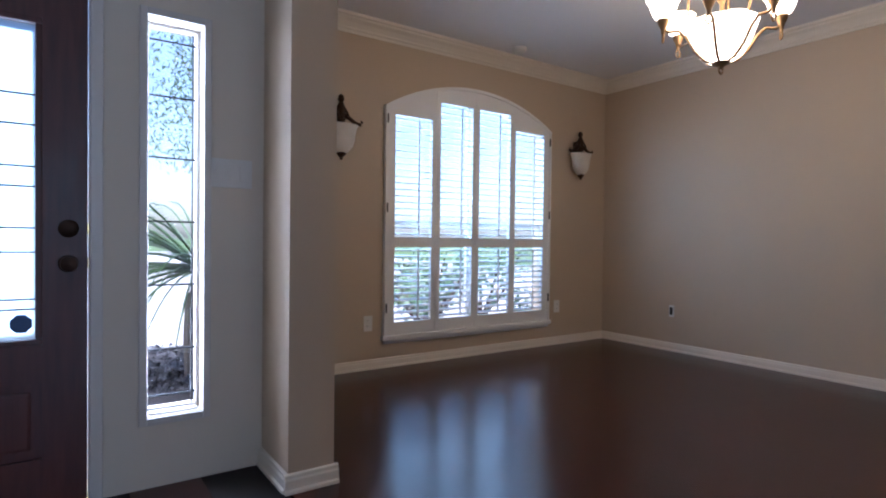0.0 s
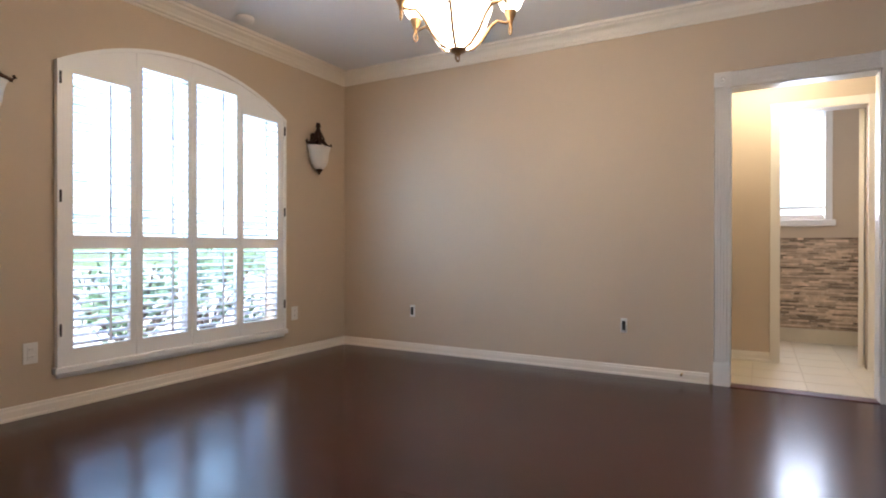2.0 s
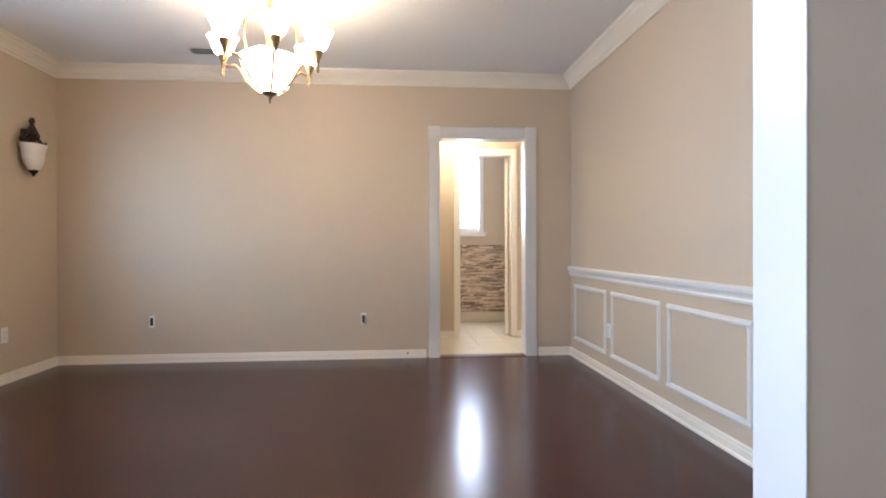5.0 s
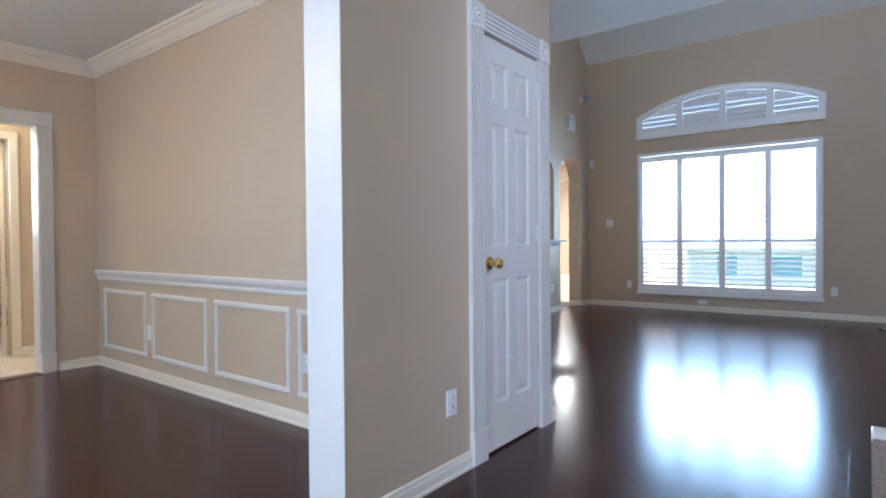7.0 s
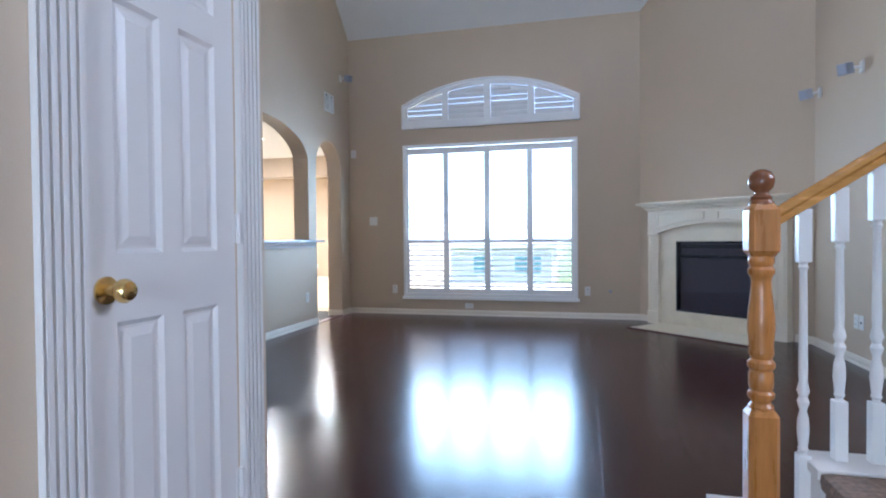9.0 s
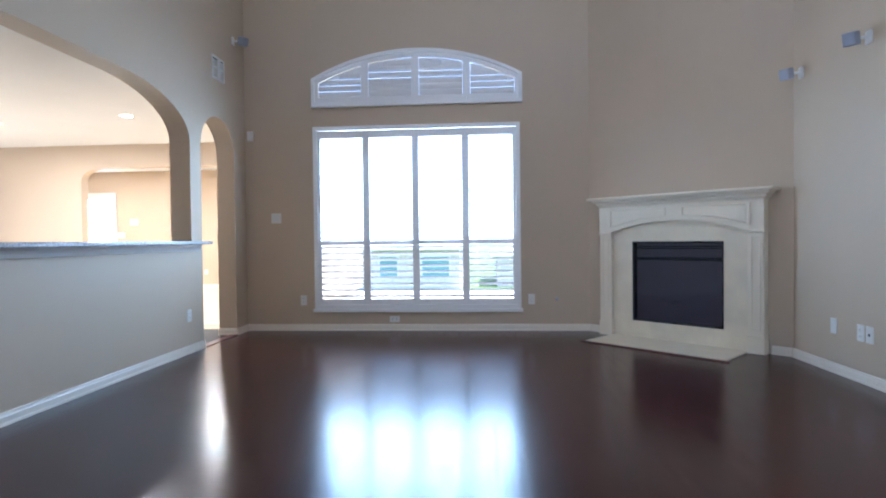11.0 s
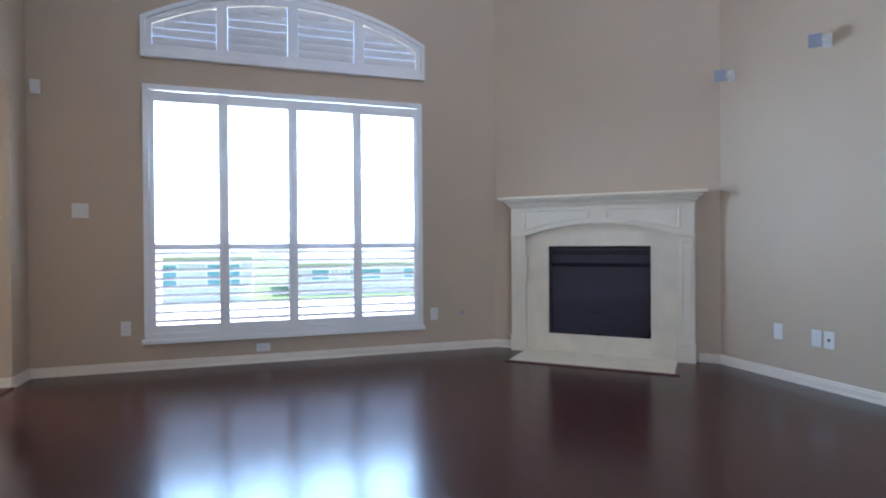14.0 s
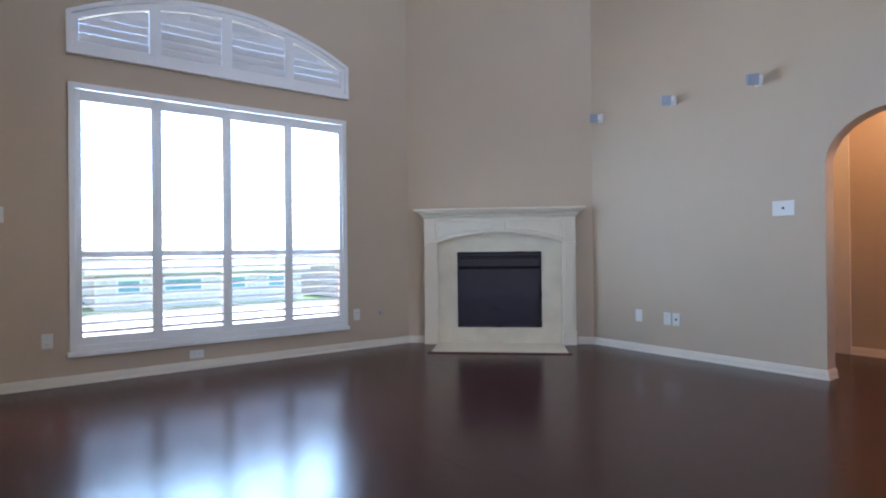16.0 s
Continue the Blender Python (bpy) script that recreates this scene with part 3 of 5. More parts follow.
# hall door beyond the west arch, ajar
hd = panel_door("hall_door", "cream panelled hall door standing open", 0.76, 2.0, 0.035, CREAM, [(0.1, 0.33, 1.05, 1.85), (0.43, 0.66, 1.05, 1.85), (0.1, 0.33, 0.2, 0.85), (0.43, 0.66, 0.2, 0.85)])
bm = lathe(bmesh.new(), [(0.03, 0), (0.03, 0.006), (0.012, 0.010), (0.011, 0.03), (0.026, 0.045), (0.02, 0.066), (0, 0.07)], 20)
bm.transform(pose(0.70, 0.0175, 0.92, -90, 0, 0))
part("door_knob", bm, BRASS, hd, "brass door knob", shade=40)
hd.matrix_basis = pose(-3.60, -4.47, 0.012, 0, 0, -75)
# far room doors
fd = panel_door("far_room_door", "cream panelled door, shut, at the end of the far room", 0.80, 2.02, 0.04, CREAM, [(0.1, 0.35, 1.05, 1.85), (0.45, 0.70, 1.05, 1.85), (0.1, 0.35, 0.2, 0.85), (0.45, 0.70, 0.2, 0.85)])
fd.matrix_basis = pose(2.99, KB + 0.03, 0.0)
gd = panel_door("patio_door", "white glazed patio door with bright pane", 0.86, 2.2, 0.04, WHITE, [(0.14, 0.72, 0.10, 0.60)])
# the pane emits light itself, standing for daylight; solid wall behind
part("pane", boxed(0.16, 0.70, 0.021, 0.026, 0.8, 2.05), material("daylit_pane", (0.7, 0.75, 0.8), 0.2, emit=((0.9, 0.96, 1.0), 2.5)), gd, "pane glowing in place of daylight")
gd.matrix_basis = pose(8.45, KB + 0.03, 0.0)

# front door with leaded oval-free rectangular light
fw = 0.905
fdoor = tagged(new("front_door"), "dark mahogany entry door, shut, with leaded glass", "door")
gx0, gx1, gz0, gz1 = 0.135, fw - 0.135, 0.575, 1.715
bm = bmesh.new()
for b in ((0, gx0, 0, 2.03), (gx1, fw, 0, 2.03), (gx0, gx1, gz1, 2.03), (gx0, gx1, 0.44, gz0), (gx0, gx1, 0, 0.17)):
    box(bm, b[0], b[1], -0.022, 0.022, b[2], b[3])
part("slab", bm, MAHOGANY, fdoor)
bm = bmesh.new()
box(bm, gx0 + 0.03, gx1 - 0.03, -0.016, 0.016, 0.20, 0.41, bevel=0.012)
box(bm, gx0, gx1, -0.008, 0.008, 0.17, 0.44)
part("panel", bm, MAHOGANY, fdoor, "raised mahogany panel")
for x0, x1, z0, z1 in ((gx0, gx1, gz0, gz0 + 0.02), (gx0, gx1, gz1 - 0.02, gz1), (gx0, gx0 + 0.02, gz0 + 0.02, gz1 - 0.02), (gx1 - 0.02, gx1, gz0 + 0.02, gz1 - 0.02)):
    part("glass_stop", boxed(x0, x1, -0.027, 0.027, z0, z1, bevel=0.005), MAHOGANY, fdoor)
ob = part("leaded_glass", boxed(gx0 + 0.02, gx1 - 0.02, -0.004, 0.004, gz0 + 0.02, gz1 - 0.02), LEADED, fdoor, "textured leaded glass")
ob.visible_shadow = False
bm = bmesh.new()
for x in (0.255, 0.30, fw - 0.255, fw - 0.30):
    box(bm, x - 0.003, x + 0.003, -0.007, 0.007, gz0 + 0.16, gz1 - 0.37)
for z in (0.70, 0.735, 0.90, 0.985, 1.13, 1.20, 1.345, 1.45):
    box(bm, gx0 + 0.02, 0.255 if z not in (0.735, 1.345) else 0.303, -0.0065, 0.0065, z - 0.003, z + 0.003)
    box(bm, fw - 0.255 if z not in (0.735, 1.345) else fw - 0.303, gx1 - 0.02, -0.0065, 0.0065, z - 0.003, z + 0.003)
part("caming", bm, CAMING, fdoor, "dark lead caming lines")
for z, nm, lab in ((0.985, "deadbolt", "dark bronze deadbolt"), (0.86, "door_knob", "dark bronze door knob")):
    pr = [(0.032, 0), (0.032, 0.008), (0.024, 0.016), (0.012, 0.02), (0, 0.021)] if nm == "deadbolt" else [(0.032, 0), (0.032, 0.006), (0.013, 0.01), (0.012, 0.03), (0.028, 0.045), (0.026, 0.06), (0, 0.068)]
    bm = lathe(bmesh.new(), pr, 20)
    bm.transform(pose(fw - 0.058, -0.022, z, 90, 0, 0))
    part(nm, bm, BRONZE, fdoor, lab, shade=40)
    part("latch_plate", boxed(fw - 0.001, fw + 0.006, -0.02, 0.006, z - 0.02, z + 0.02), BRASS, fdoor)
bm = lathe(bmesh.new(), [(0.034, 0), (0.034, 0.002), (0, 0.0021)], 8)
bm.transform(pose(gx1 - 0.06, -0.005, gz0 + 0.075, 90, 0, 0) @ pose(0, 0, 0, 0, 0, 22.5))
part("sticker", bm, BLUE, fdoor, "blue octagonal security sticker")
fdoor.matrix_basis = pose(-0.94, YF + 0.03, 0.014)
bm = bmesh.new()
for u0, u1, z0, z1 in ((-0.03, 0.012, 0, 2.14), (-0.987, -0.945, 0, 2.14), (-0.945, -0.03, 2.05, 2.14)):
    moul = box(bm, u0, u1, YF - 0.02, YF, z0, z1, bevel=0.005)
box(bm, -0.032, -0.024, YF - 0.004, YF + 0.15, 0, 2.05)
structure("trim_front_door", bm, WHITE, "white front door casing")


# ---- windows ----
def ring(bm, u0, u1, z0, z1, w, c0, c1, bevel=0.004):
    for a in ((u0, u0 + w, z0, z1), (u1 - w, u1, z0, z1), (u0 + w, u1 - w, z0, z0 + w), (u0 + w, u1 - w, z1 - w, z1)):
        box(bm, a[0], a[1], c0, c1, a[2], a[3], bevel=bevel)
    return bm


sl = tagged(new("window_sidelight"), "narrow sidelight beside the front door with leaded lines", kind="structure")
part("window_frame", ring(bmesh.new(), 0.128, 0.385, 0.247, 1.845, 0.028, YF - 0.018, YF, 0.004), WHITE, sl, "white casing")
part("inner_stop", ring(bmesh.new(), 0.155, 0.358, 0.277, 1.818, 0.014, YF + 0.07, YF + 0.10, 0.003), WHITE, sl)
part("window_sill", boxed(0.169, 0.344, YF + 0.02, YF + 0.07, 0.277, 0.283), WHITE, sl)
ob = part("pane", boxed(0.165, 0.348, YF + 0.083, YF + 0.088, 0.287, 1.808), GLASS, sl)
ob.visible_shadow = False
for z in (0.52, 0.78, 1.035, 1.29, 1.535, 1.755, 0.335):
    part("caming", boxed(0.166, 0.347, YF + 0.079, YF + 0.082, z - 0.0035, z + 0.0035), CAMING, sl)
part("caming", boxed(0.328, 0.333, YF + 0.079, YF + 0.082, 0.29, 1.80), CAMING, sl)


def louver(w, depth, thick):
    """One blade with rounded long edges, along x, centred."""
    bm = bmesh.new()
    prof = [(-depth / 2, 0), (-depth * 0.3, thick * 0.42), (0, thick / 2), (depth * 0.3, thick * 0.42), (depth / 2, 0), (depth * 0.3, -thick * 0.42), (0, -thick / 2), (-depth * 0.3, -thick * 0.42)]
    ends = [[bm.verts.new((s * w / 2, y, z)) for y, z in prof] for s in (-1, 1)]
    for i in range(8):
        bm.faces.new((ends[0][i], ends[0][(i + 1) % 8], ends[1][(i + 1) % 8], ends[1][i]))
    for e in ends:
        bm.faces.new(e)
    return bm


def fill_louvers(th, x0, x1, z0, z1, c, pitch, depth, tilt, thick=0.010):
    n = max(1, round((z1 - z0) / pitch))
    first = None
    for i in range(n):
        m = pose((x0 + x1) / 2, c, z0 + (i + 0.5) * (z1 - z0) / n, tilt, 0, 0)
        if first is None:
            first = part("louver", louver(x1 - x0 - 0.004, depth, thick), SHUTTER, th)
            inv = first.matrix_parent_inverse
            first.matrix_basis = m
        else:
            again(first, m)
    return n


# dining room window, north wall
win = tagged(new("window_dining"), "arched dining room window with a white frame", kind="structure")
YG = YN + 0.10
ob = part("pane", boxed(1.95, 3.60, YG + 0.02, YG + 0.026, 0.26, 2.24), GLASS, win)
ob.visible_shadow = False
part("mullion", boxed(2.76, 2.80, YG - 0.01, YG + 0.018, 0.26, 2.2), WHITE, win)
part("mullion", boxed(1.95, 3.60, YG - 0.008, YG + 0.016, 1.09, 1.13), WHITE, win)
part("window_sill", boxed(1.885, 3.66, YN - 0.045, YN, 0.205, 0.245, bevel=0.008), SHUTTER, win, "white window stool")
part("window_apron", boxed(1.905, 3.64, YN - 0.022, YN, 0.18, 0.205, bevel=0.004), SHUTTER, win)
sh = thing("arched_shutter", "white plantation shutter with open louvers in the arched window", "shutter", at=(2.77, YN, 0.245))
cols = ((1.987, 2.324, 1.925), (2.405, 2.729, 2.075), (2.801, 3.145, 2.075), (3.207, 3.554, 1.945))
ys0, ys1 = YN - 0.024, YN + 0.010
edges = [1.915, *[0.5 * (a[1] + b[0]) for a, b in zip(cols, cols[1:])], 3.625]
outer = segment_arch(1.905, 3.635, 1.975, 2.212)
for (x0, x1, top), e0, e1 in zip(cols, edges, edges[1:]):
    g = 0.0015
    for a, b in ((e0 + g, x0), (x1, e1 - g)):
        prof = [(a, 0.245), (b, 0.245), (b, outer(b) - 0.004), (a, outer(a) - 0.004)]
        part("stile", prism(bmesh.new(), prof, "x", ys0, ys1), SHUTTER, sh)
    for z0, z1 in ((0.245, 0.34), (0.916, 0.993)):
        part("rail", boxed(x0, x1, ys0, ys1, z0, z1), SHUTTER, sh)
    n = 8
    us = [x0 + (x1 - x0) * i / n for i in range(n + 1)]
    part("top_rail", prism(bmesh.new(), [(u, outer(u) - 0.004) for u in us] + [(x1, top), (x0, top)], "x", ys0, ys1), SHUTTER, sh)
    for z0, z1 in ((0.34, 0.916), (0.993, top)):
        fill_louvers(sh, x0, x1, z0, z1, YN - 0.006, 0.049, 0.060, 9, 0.012)
        part("tilt_rod", boxed((x0 + x1) / 2 + 0.030, (x0 + x1) / 2 + 0.041, YN - 0.045, YN - 0.036, z0 + 0.02, z1 - 0.015, bevel=0.002), SHUTTER, sh)
n = 40
us = [1.898 + (3.645 - 1.898) * i / n for i in range(n + 1)]
out2, in2 = segment_arch(1.898, 3.645, 1.985, 2.235), segment_arch(1.898, 3.645, 1.960, 2.209)
bm = bmesh.new()
for a, b in zip(us, us[1:]):
    prism(bm, [(a, in2(a)), (b, in2(b)), (b, out2(b)), (a, out2(a))], "x", YN - 0.035, YN)
bmesh.ops.remove_doubles(bm, verts=bm.verts, dist=1e-5)
part("arch_frame", bm, SHUTTER, sh)
for x0 in (1.898, 3.621):
    part("side_frame", boxed(x0, x0 + 0.024, YN - 0.035, YN, 0.245, 1.97, bevel=0.003), SHUTTER, sh)
for z in (0.42, 1.18, 1.85):
    for x0 in (1.913, 3.622):
        part("hinge", boxed(x0 - 0.004, x0 + 0.006, YN - 0.042, YN - 0.03, z, z + 0.07, bevel=0.002), FIREGLASS, sh, "dark hinge")

# living room window, south wall
win = tagged(new("window_living"), "large living room window with a white frame", kind="structure")
ob = part("pane", boxed(-0.36, 1.93, YL - 0.12, YL - 0.114, 0.27, 2.30), GLASS, win)
ob.visible_shadow = False
part("mullion", boxed(0.765, 0.80, YL - 0.135, YL - 0.10, 0.27, 2.30), WHITE, win)
part("mullion", boxed(-0.36, 1.93, YL - 0.133, YL - 0.102, 1.00, 1.04), WHITE, win)
part("window_sill", boxed(-0.41, 1.98, YL, YL + 0.045, 0.215, 0.255, bevel=0.008), SHUTTER, win, "white window stool")
sh = thing("wide_shutter", "white four-panel plantation shutter with open louvers", "shutter", at=(0.78, YL, 0.255))
part("shutter_frame", ring(bmesh.new(), -0.39, 1.96, 0.255, 2.335, 0.045, YL, YL + 0.04), SHUTTER, sh)
x_in0, x_in1 = -0.3448, 1.9148
pw = (x_in1 - x_in0) / 4
for i in range(4):
    e0, e1 = x_in0 + i * pw + 0.0001, x_in0 + (i + 1) * pw - 0.0001
    x0, x1 = e0 + 0.038, e1 - 0.038
    c0, c1 = YL - 0.006, YL + 0.024
    for a, b in ((e0, x0), (x1, e1)):
        part("stile", boxed(a, b, c0, c1, 0.301, 2.286, bevel=0.0015), SHUTTER, sh)
    for z0, z1 in ((0.301, 0.362), (0.985, 1.030), (2.20, 2.284)):
        part("rail", boxed(x0, x1, c0, c1, z0, z1), SHUTTER, sh)
    fill_louvers(sh, x0, x1, 0.362, 0.985, YL + 0.008, 0.069, 0.086, 21, 0.013)
    fill_louvers(sh, x0, x1, 1.030, 2.20, YL + 0.008, 0.0755, 0.080, -12)
# arched transom shutter, blades shut
ts = thing("arched_transom_shutter", "white arched transom shutter with closed louvers", "shutter", at=(0.775, YL, 2.555))
oa, ia = segment_arch(-0.42, 1.97, 2.88, 3.19), segment_arch(-0.42, 1.97, 2.845, 3.15)
us = [-0.42 + 2.39 * i / 40 for i in range(41)]
bm = bmesh.new()
for a, b in zip(us, us[1:]):
    prism(bm, [(a, ia(a)), (b, ia(b)), (b, oa(b)), (a, oa(a))], "x", YL, YL + 0.045)
bmesh.ops.remove_doubles(bm, verts=bm.verts, dist=1e-5)
part("arch_frame", bm, SHUTTER, ts)
part("lower_frame", boxed(-0.42, 1.97, YL, YL + 0.045, 2.555, 2.605, bevel=0.003), SHUTTER, ts)
for x0 in (-0.42, 1.93):
    part("side_frame", boxed(x0, x0 + 0.04, YL, YL + 0.045, 2.605, 2.86, bevel=0.003), SHUTTER, ts)
for i in range(4):
    e0, e1 = -0.3798 + i * 0.5775, -0.3798 + (i + 1) * 0.5775 - 0.0004
    for a, b in ((e0, e0 + 0.042), (e1 - 0.042, e1)):
        part("stile", prism(bmesh.new(), [(a, 2.606), (b, 2.607), (b, ia(b) - 0.006), (a, ia(a) - 0.006)], "x", YL + 0.004, YL + 0.03), SHUTTER, ts)
    part("rail", boxed(e0 + 0.042, e1 - 0.042, YL + 0.004, YL + 0.03, 2.606, 2.66), SHUTTER, ts)
    us = [e0 + 0.042 + (e1 - e0 - 0.084) * k / 8 for k in range(9)]
    part("top_rail", prism(bmesh.new(), [(u, ia(u) - 0.006) for u in us] + [(u, ia(u) - 0.055) for u in us[::-1]], "x", YL + 0.004, YL + 0.03), SHUTTER, ts)
    # added sheets behind the blades block daylight except at chosen slits
    inner = [e0 + 0.045 + (e1 - e0 - 0.090) * k / 24 for k in range(25)]
    lit = ((0, 1, 2), (2, 3), (2, 3), (0, 1, 2))[i]
    cuts = [2.660]
    for k in range(5):
        g = 2.664 + 0.068 * (k + 1)
        cuts += [g - 0.004, g + 0.006] if k in lit else [g, g]
    cuts.append(3.2)
    for z0, z1 in zip(cuts[::2], cuts[1::2]):
        top = [(u, min(z1, ia(u) - 0.058)) for u in inner if ia(u) - 0.058 > z0 + 0.004]
        if len(top) > 2:
            part("backing", prism(bmesh.new(), [(top[0][0], z0), (top[-1][0], z0)] + top[::-1], "x", YL + 0.001, YL + 0.003), SHUTTER, ts)
    z = 2.664
    for k in range(6):
        xs = [u for u in inner if ia(u) - 0.060 > z + 0.066]
        if len(xs) < 4:
            break
        ob = part("louver", louver(xs[-1] - xs[0] - 0.002, 0.062, 0.009), SHUTTER, ts)
        ob.matrix_basis = pose((xs[0] + xs[-1]) / 2, YL + 0.017, z + 0.034, 70, 0, 0)
        z += 0.068

# powder room window
win = tagged(new("window_powder"), "small powder room window with white frame and sill", kind="structure")
bm = bmesh.new()
for a in ((-0.335, -0.275, 1.20, 2.36), (0.425, 0.485, 1.20, 2.36), (-0.275, 0.425, 2.30, 2.36)):
    box(bm, BX - 0.02, BX, *a, bevel=0.004)
part("window_frame", bm, WHITE, win)
part("window_sill", boxed(BX - 0.045, BX, -0.36, 0.51, 1.14, 1.20, bevel=0.006), WHITE, win)
part("sash", boxed(BX + 0.05, BX + 0.08, -0.275, 0.425, 1.20, 1.25), WHITE, win)
part("meeting_rail", boxed(BX + 0.05, BX + 0.08, -0.275, 0.425, 1.31, 1.335), WHITE, win)
ob = part("pane", boxed(BX + 0.06, BX + 0.066, -0.275, 0.425, 1.25, 2.30), GLASS, win)
ob.visible_shadow = False

# ---- fireplace ----
fpth = tagged(new("fireplace"), "ivory corner fireplace mantel with a black gas firebox", "fireplace")
for a, c, z0 in ((-0.665, -0.445, 0.008), (0.445, 0.665, 0.008), (-0.445, 0.445, 0.985)):
    part("surround", boxed(a, c, 0.005, 0.056, z0, 1.25), STONE, fpth, "cream limestone surround")
part("surround_base", boxed(-0.445, 0.445, 0.005, 0.056, 0.008, 0.185), STONE, fpth)
for s in (-1, 1):
    x0, x1 = sorted((s * 0.665, s * 0.80))
    part("pilaster", boxed(x0, x1, 0.002, 0.105, 0.0, 1.06, bevel=0.003), MANTEL, fpth)
    part("pilaster_panel", ring(bmesh.new(), x0 + 0.028, x1 - 0.028, 0.20, 1.03, 0.012, 0.105, 0.112, 0.003), MANTEL, fpth)
    part("pilaster_base", boxed(x0 - 0.006, x1 + 0.006, 0.002, 0.116, 0.0, 0.15, bevel=0.004), MANTEL, fpth)
    part("pilaster_cap", boxed(x0 - 0.008, x1 + 0.008, 0.002, 0.118, 1.06, 1.085, bevel=0.005), MANTEL, fpth)
low = segment_arch(-0.665, 0.665, 1.085, 1.195)
us = [-0.665 + 1.33 * i / 24 for i in range(25)]
part("frieze", prism(bmesh.new(), [(-0.80, 1.085)] + [(u, low(u)) for u in us] + [(0.80, 1.085), (0.80, 1.355), (-0.80, 1.355)], "x", 0.002, 0.110), MANTEL, fpth)
for s in (-1, 1):
    edge = [(s * (0.07 + 0.62 * i / 10)) for i in range(11)]
    loop_o = [(u, low(min(0.665, abs(u))) + 0.045) for u in edge] + [(edge[-1], 1.325), (edge[0], 1.325)]
    ctr = (sum(p[0] for p in loop_o) / len(loop_o), 1.265)
    bm = bmesh.new()
    shrink = lambda p, k: (p[0] + (ctr[0] - p[0]) * k * 0.55, p[1] + (ctr[1] - p[1]) * k)
    rings = [[bm.verts.new((*(q := shrink(p, k))[:1], y, q[1])) for p in loop_o] for k, y in ((0, 0.110), (0.03, 0.120), (0.14, 0.120), (0.18, 0.111))]
    for a, b in zip(rings, rings[1:]):
        for i in range(len(a)):
            bm.faces.new((a[i], a[(i + 1) % len(a)], b[(i + 1) % len(a)], b[i]))
    part("frieze_moulding", bm, MANTEL, fpth)
SH = [(0.0, 1.345), (0.112, 1.345), (0.118, 1.362), (0.135, 1.372), (0.140, 1.392), (0.165, 1.405), (0.172, 1.420), (0.172, 1.424), (0.205, 1.424), (0.210, 1.432), (0.210, 1.446), (0.205, 1.452), (0.0, 1.452)]
bm = bmesh.new()
rows = [[bm.verts.new(v) for v in ((-0.80 - max(0, d - 0.11), 0.002, z), (-0.80 - max(0, d - 0.11), d, z), (0.80 + max(0, d - 0.11), d, z), (0.80 + max(0, d - 0.11), 0.002, z))] for d, z in SH[1:-1]]
for a, b in zip(rows, rows[1:]):
    for i in range(4):
        bm.faces.new((a[i], a[(i + 1) % 4], b[(i + 1) % 4], b[i]))
bm.faces.new(rows[0])
bm.faces.new(rows[-1])
part("mantel_shelf", bm, MANTEL, fpth, "stepped mantel shelf")
fb = part("firebox", ring(bmesh.new(), -0.448, 0.448, 0.180, 0.990, 0.014, 0.005, 0.064, 0.002), FIREGLASS, fpth, "black metal firebox frame")
bm = bmesh.new()
box(bm, -0.44, 0.44, -0.32, -0.30, 0.19, 0.98)
for x0 in (-0.44, 0.43):
    box(bm, x0, x0 + 0.01, -0.30, 0.005, 0.19, 0.98)
box(bm, -0.43, 0.43, -0.30, 0.005, 0.185, 0.195)
box(bm, -0.43, 0.43, -0.30, 0.005, 0.97, 0.98)
part("firebox_lining", bm, FIREGLASS, fpth)
for z in (0.915, 0.935):
    part("louvre", boxed(-0.42, 0.42, 0.01, 0.03, z, z + 0.010), FIREGLASS, fpth)
part("hood", boxed(-0.43, 0.43, 0.01, 0.035, 0.80, 0.835, bevel=0.006), DARK, fpth)
for x0, y0, z0, x1, y1, z1, r in ((-0.25, -0.16, 0.33, 0.27, -0.12, 0.34, 0.045), (-0.22, -0.06, 0.30, 0.05, -0.09, 0.42, 0.035), (0.25, -0.05, 0.30, -0.02, -0.14, 0.45, 0.035), (-0.05, -0.03, 0.29, 0.22, -0.04, 0.30, 0.035)):
    part("gas_log", tube(bmesh.new(), [(x0 + (x1 - x0) * k / 4, y0 + (y1 - y0) * k / 4 + 0.01 * (k % 2), z0 + 0.09 + (z1 - z0) * k / 4) for k in range(5)], [r * 0.9, r * 1.15, r * 1.05, r * 1.15, r * 0.85], 9), LOGS, fpth, "charred ceramic log")
part("grate", boxed(-0.27, 0.27, -0.18, -0.02, 0.31, 0.33), DARK, fpth)
for x0 in (-0.22, 0.2):
    part("grate_foot", boxed(x0, x0 + 0.02, -0.16, -0.04, 0.195, 0.31), DARK, fpth)
ob = part("glass_front", boxed(-0.432, 0.432, 0.044, 0.048, 0.197, 0.973), glass_material("smoked_firebox_glass", (0.55, 0.57, 0.68), 0.06), fpth, "smoked glass front")
fpth.matrix_basis = FP
he = tagged(new("hearth_slab"), "cream limestone hearth slab on the floor", "hearth")
part("slab", prism(bmesh.new(), [(-0.66, 0.11), (0.66, 0.11), (0.66, 0.60), (-0.66, 0.60)], "x", 0, 0.001), STONE, he).data
he_mesh = he.children[0]
bm = boxed(-0.665, 0.665, 0.058, 0.60, 0.0, 0.013, bevel=0.004)
bm.to_mesh(he_mesh.data)
bm.free()
part("edge_strip", boxed(-0.70, 0.70, 0.60, 0.625, -0.006, 0.010, bevel=0.003), MAHOGANY, he, "dark wood edge strip")
he.matrix_basis = FP


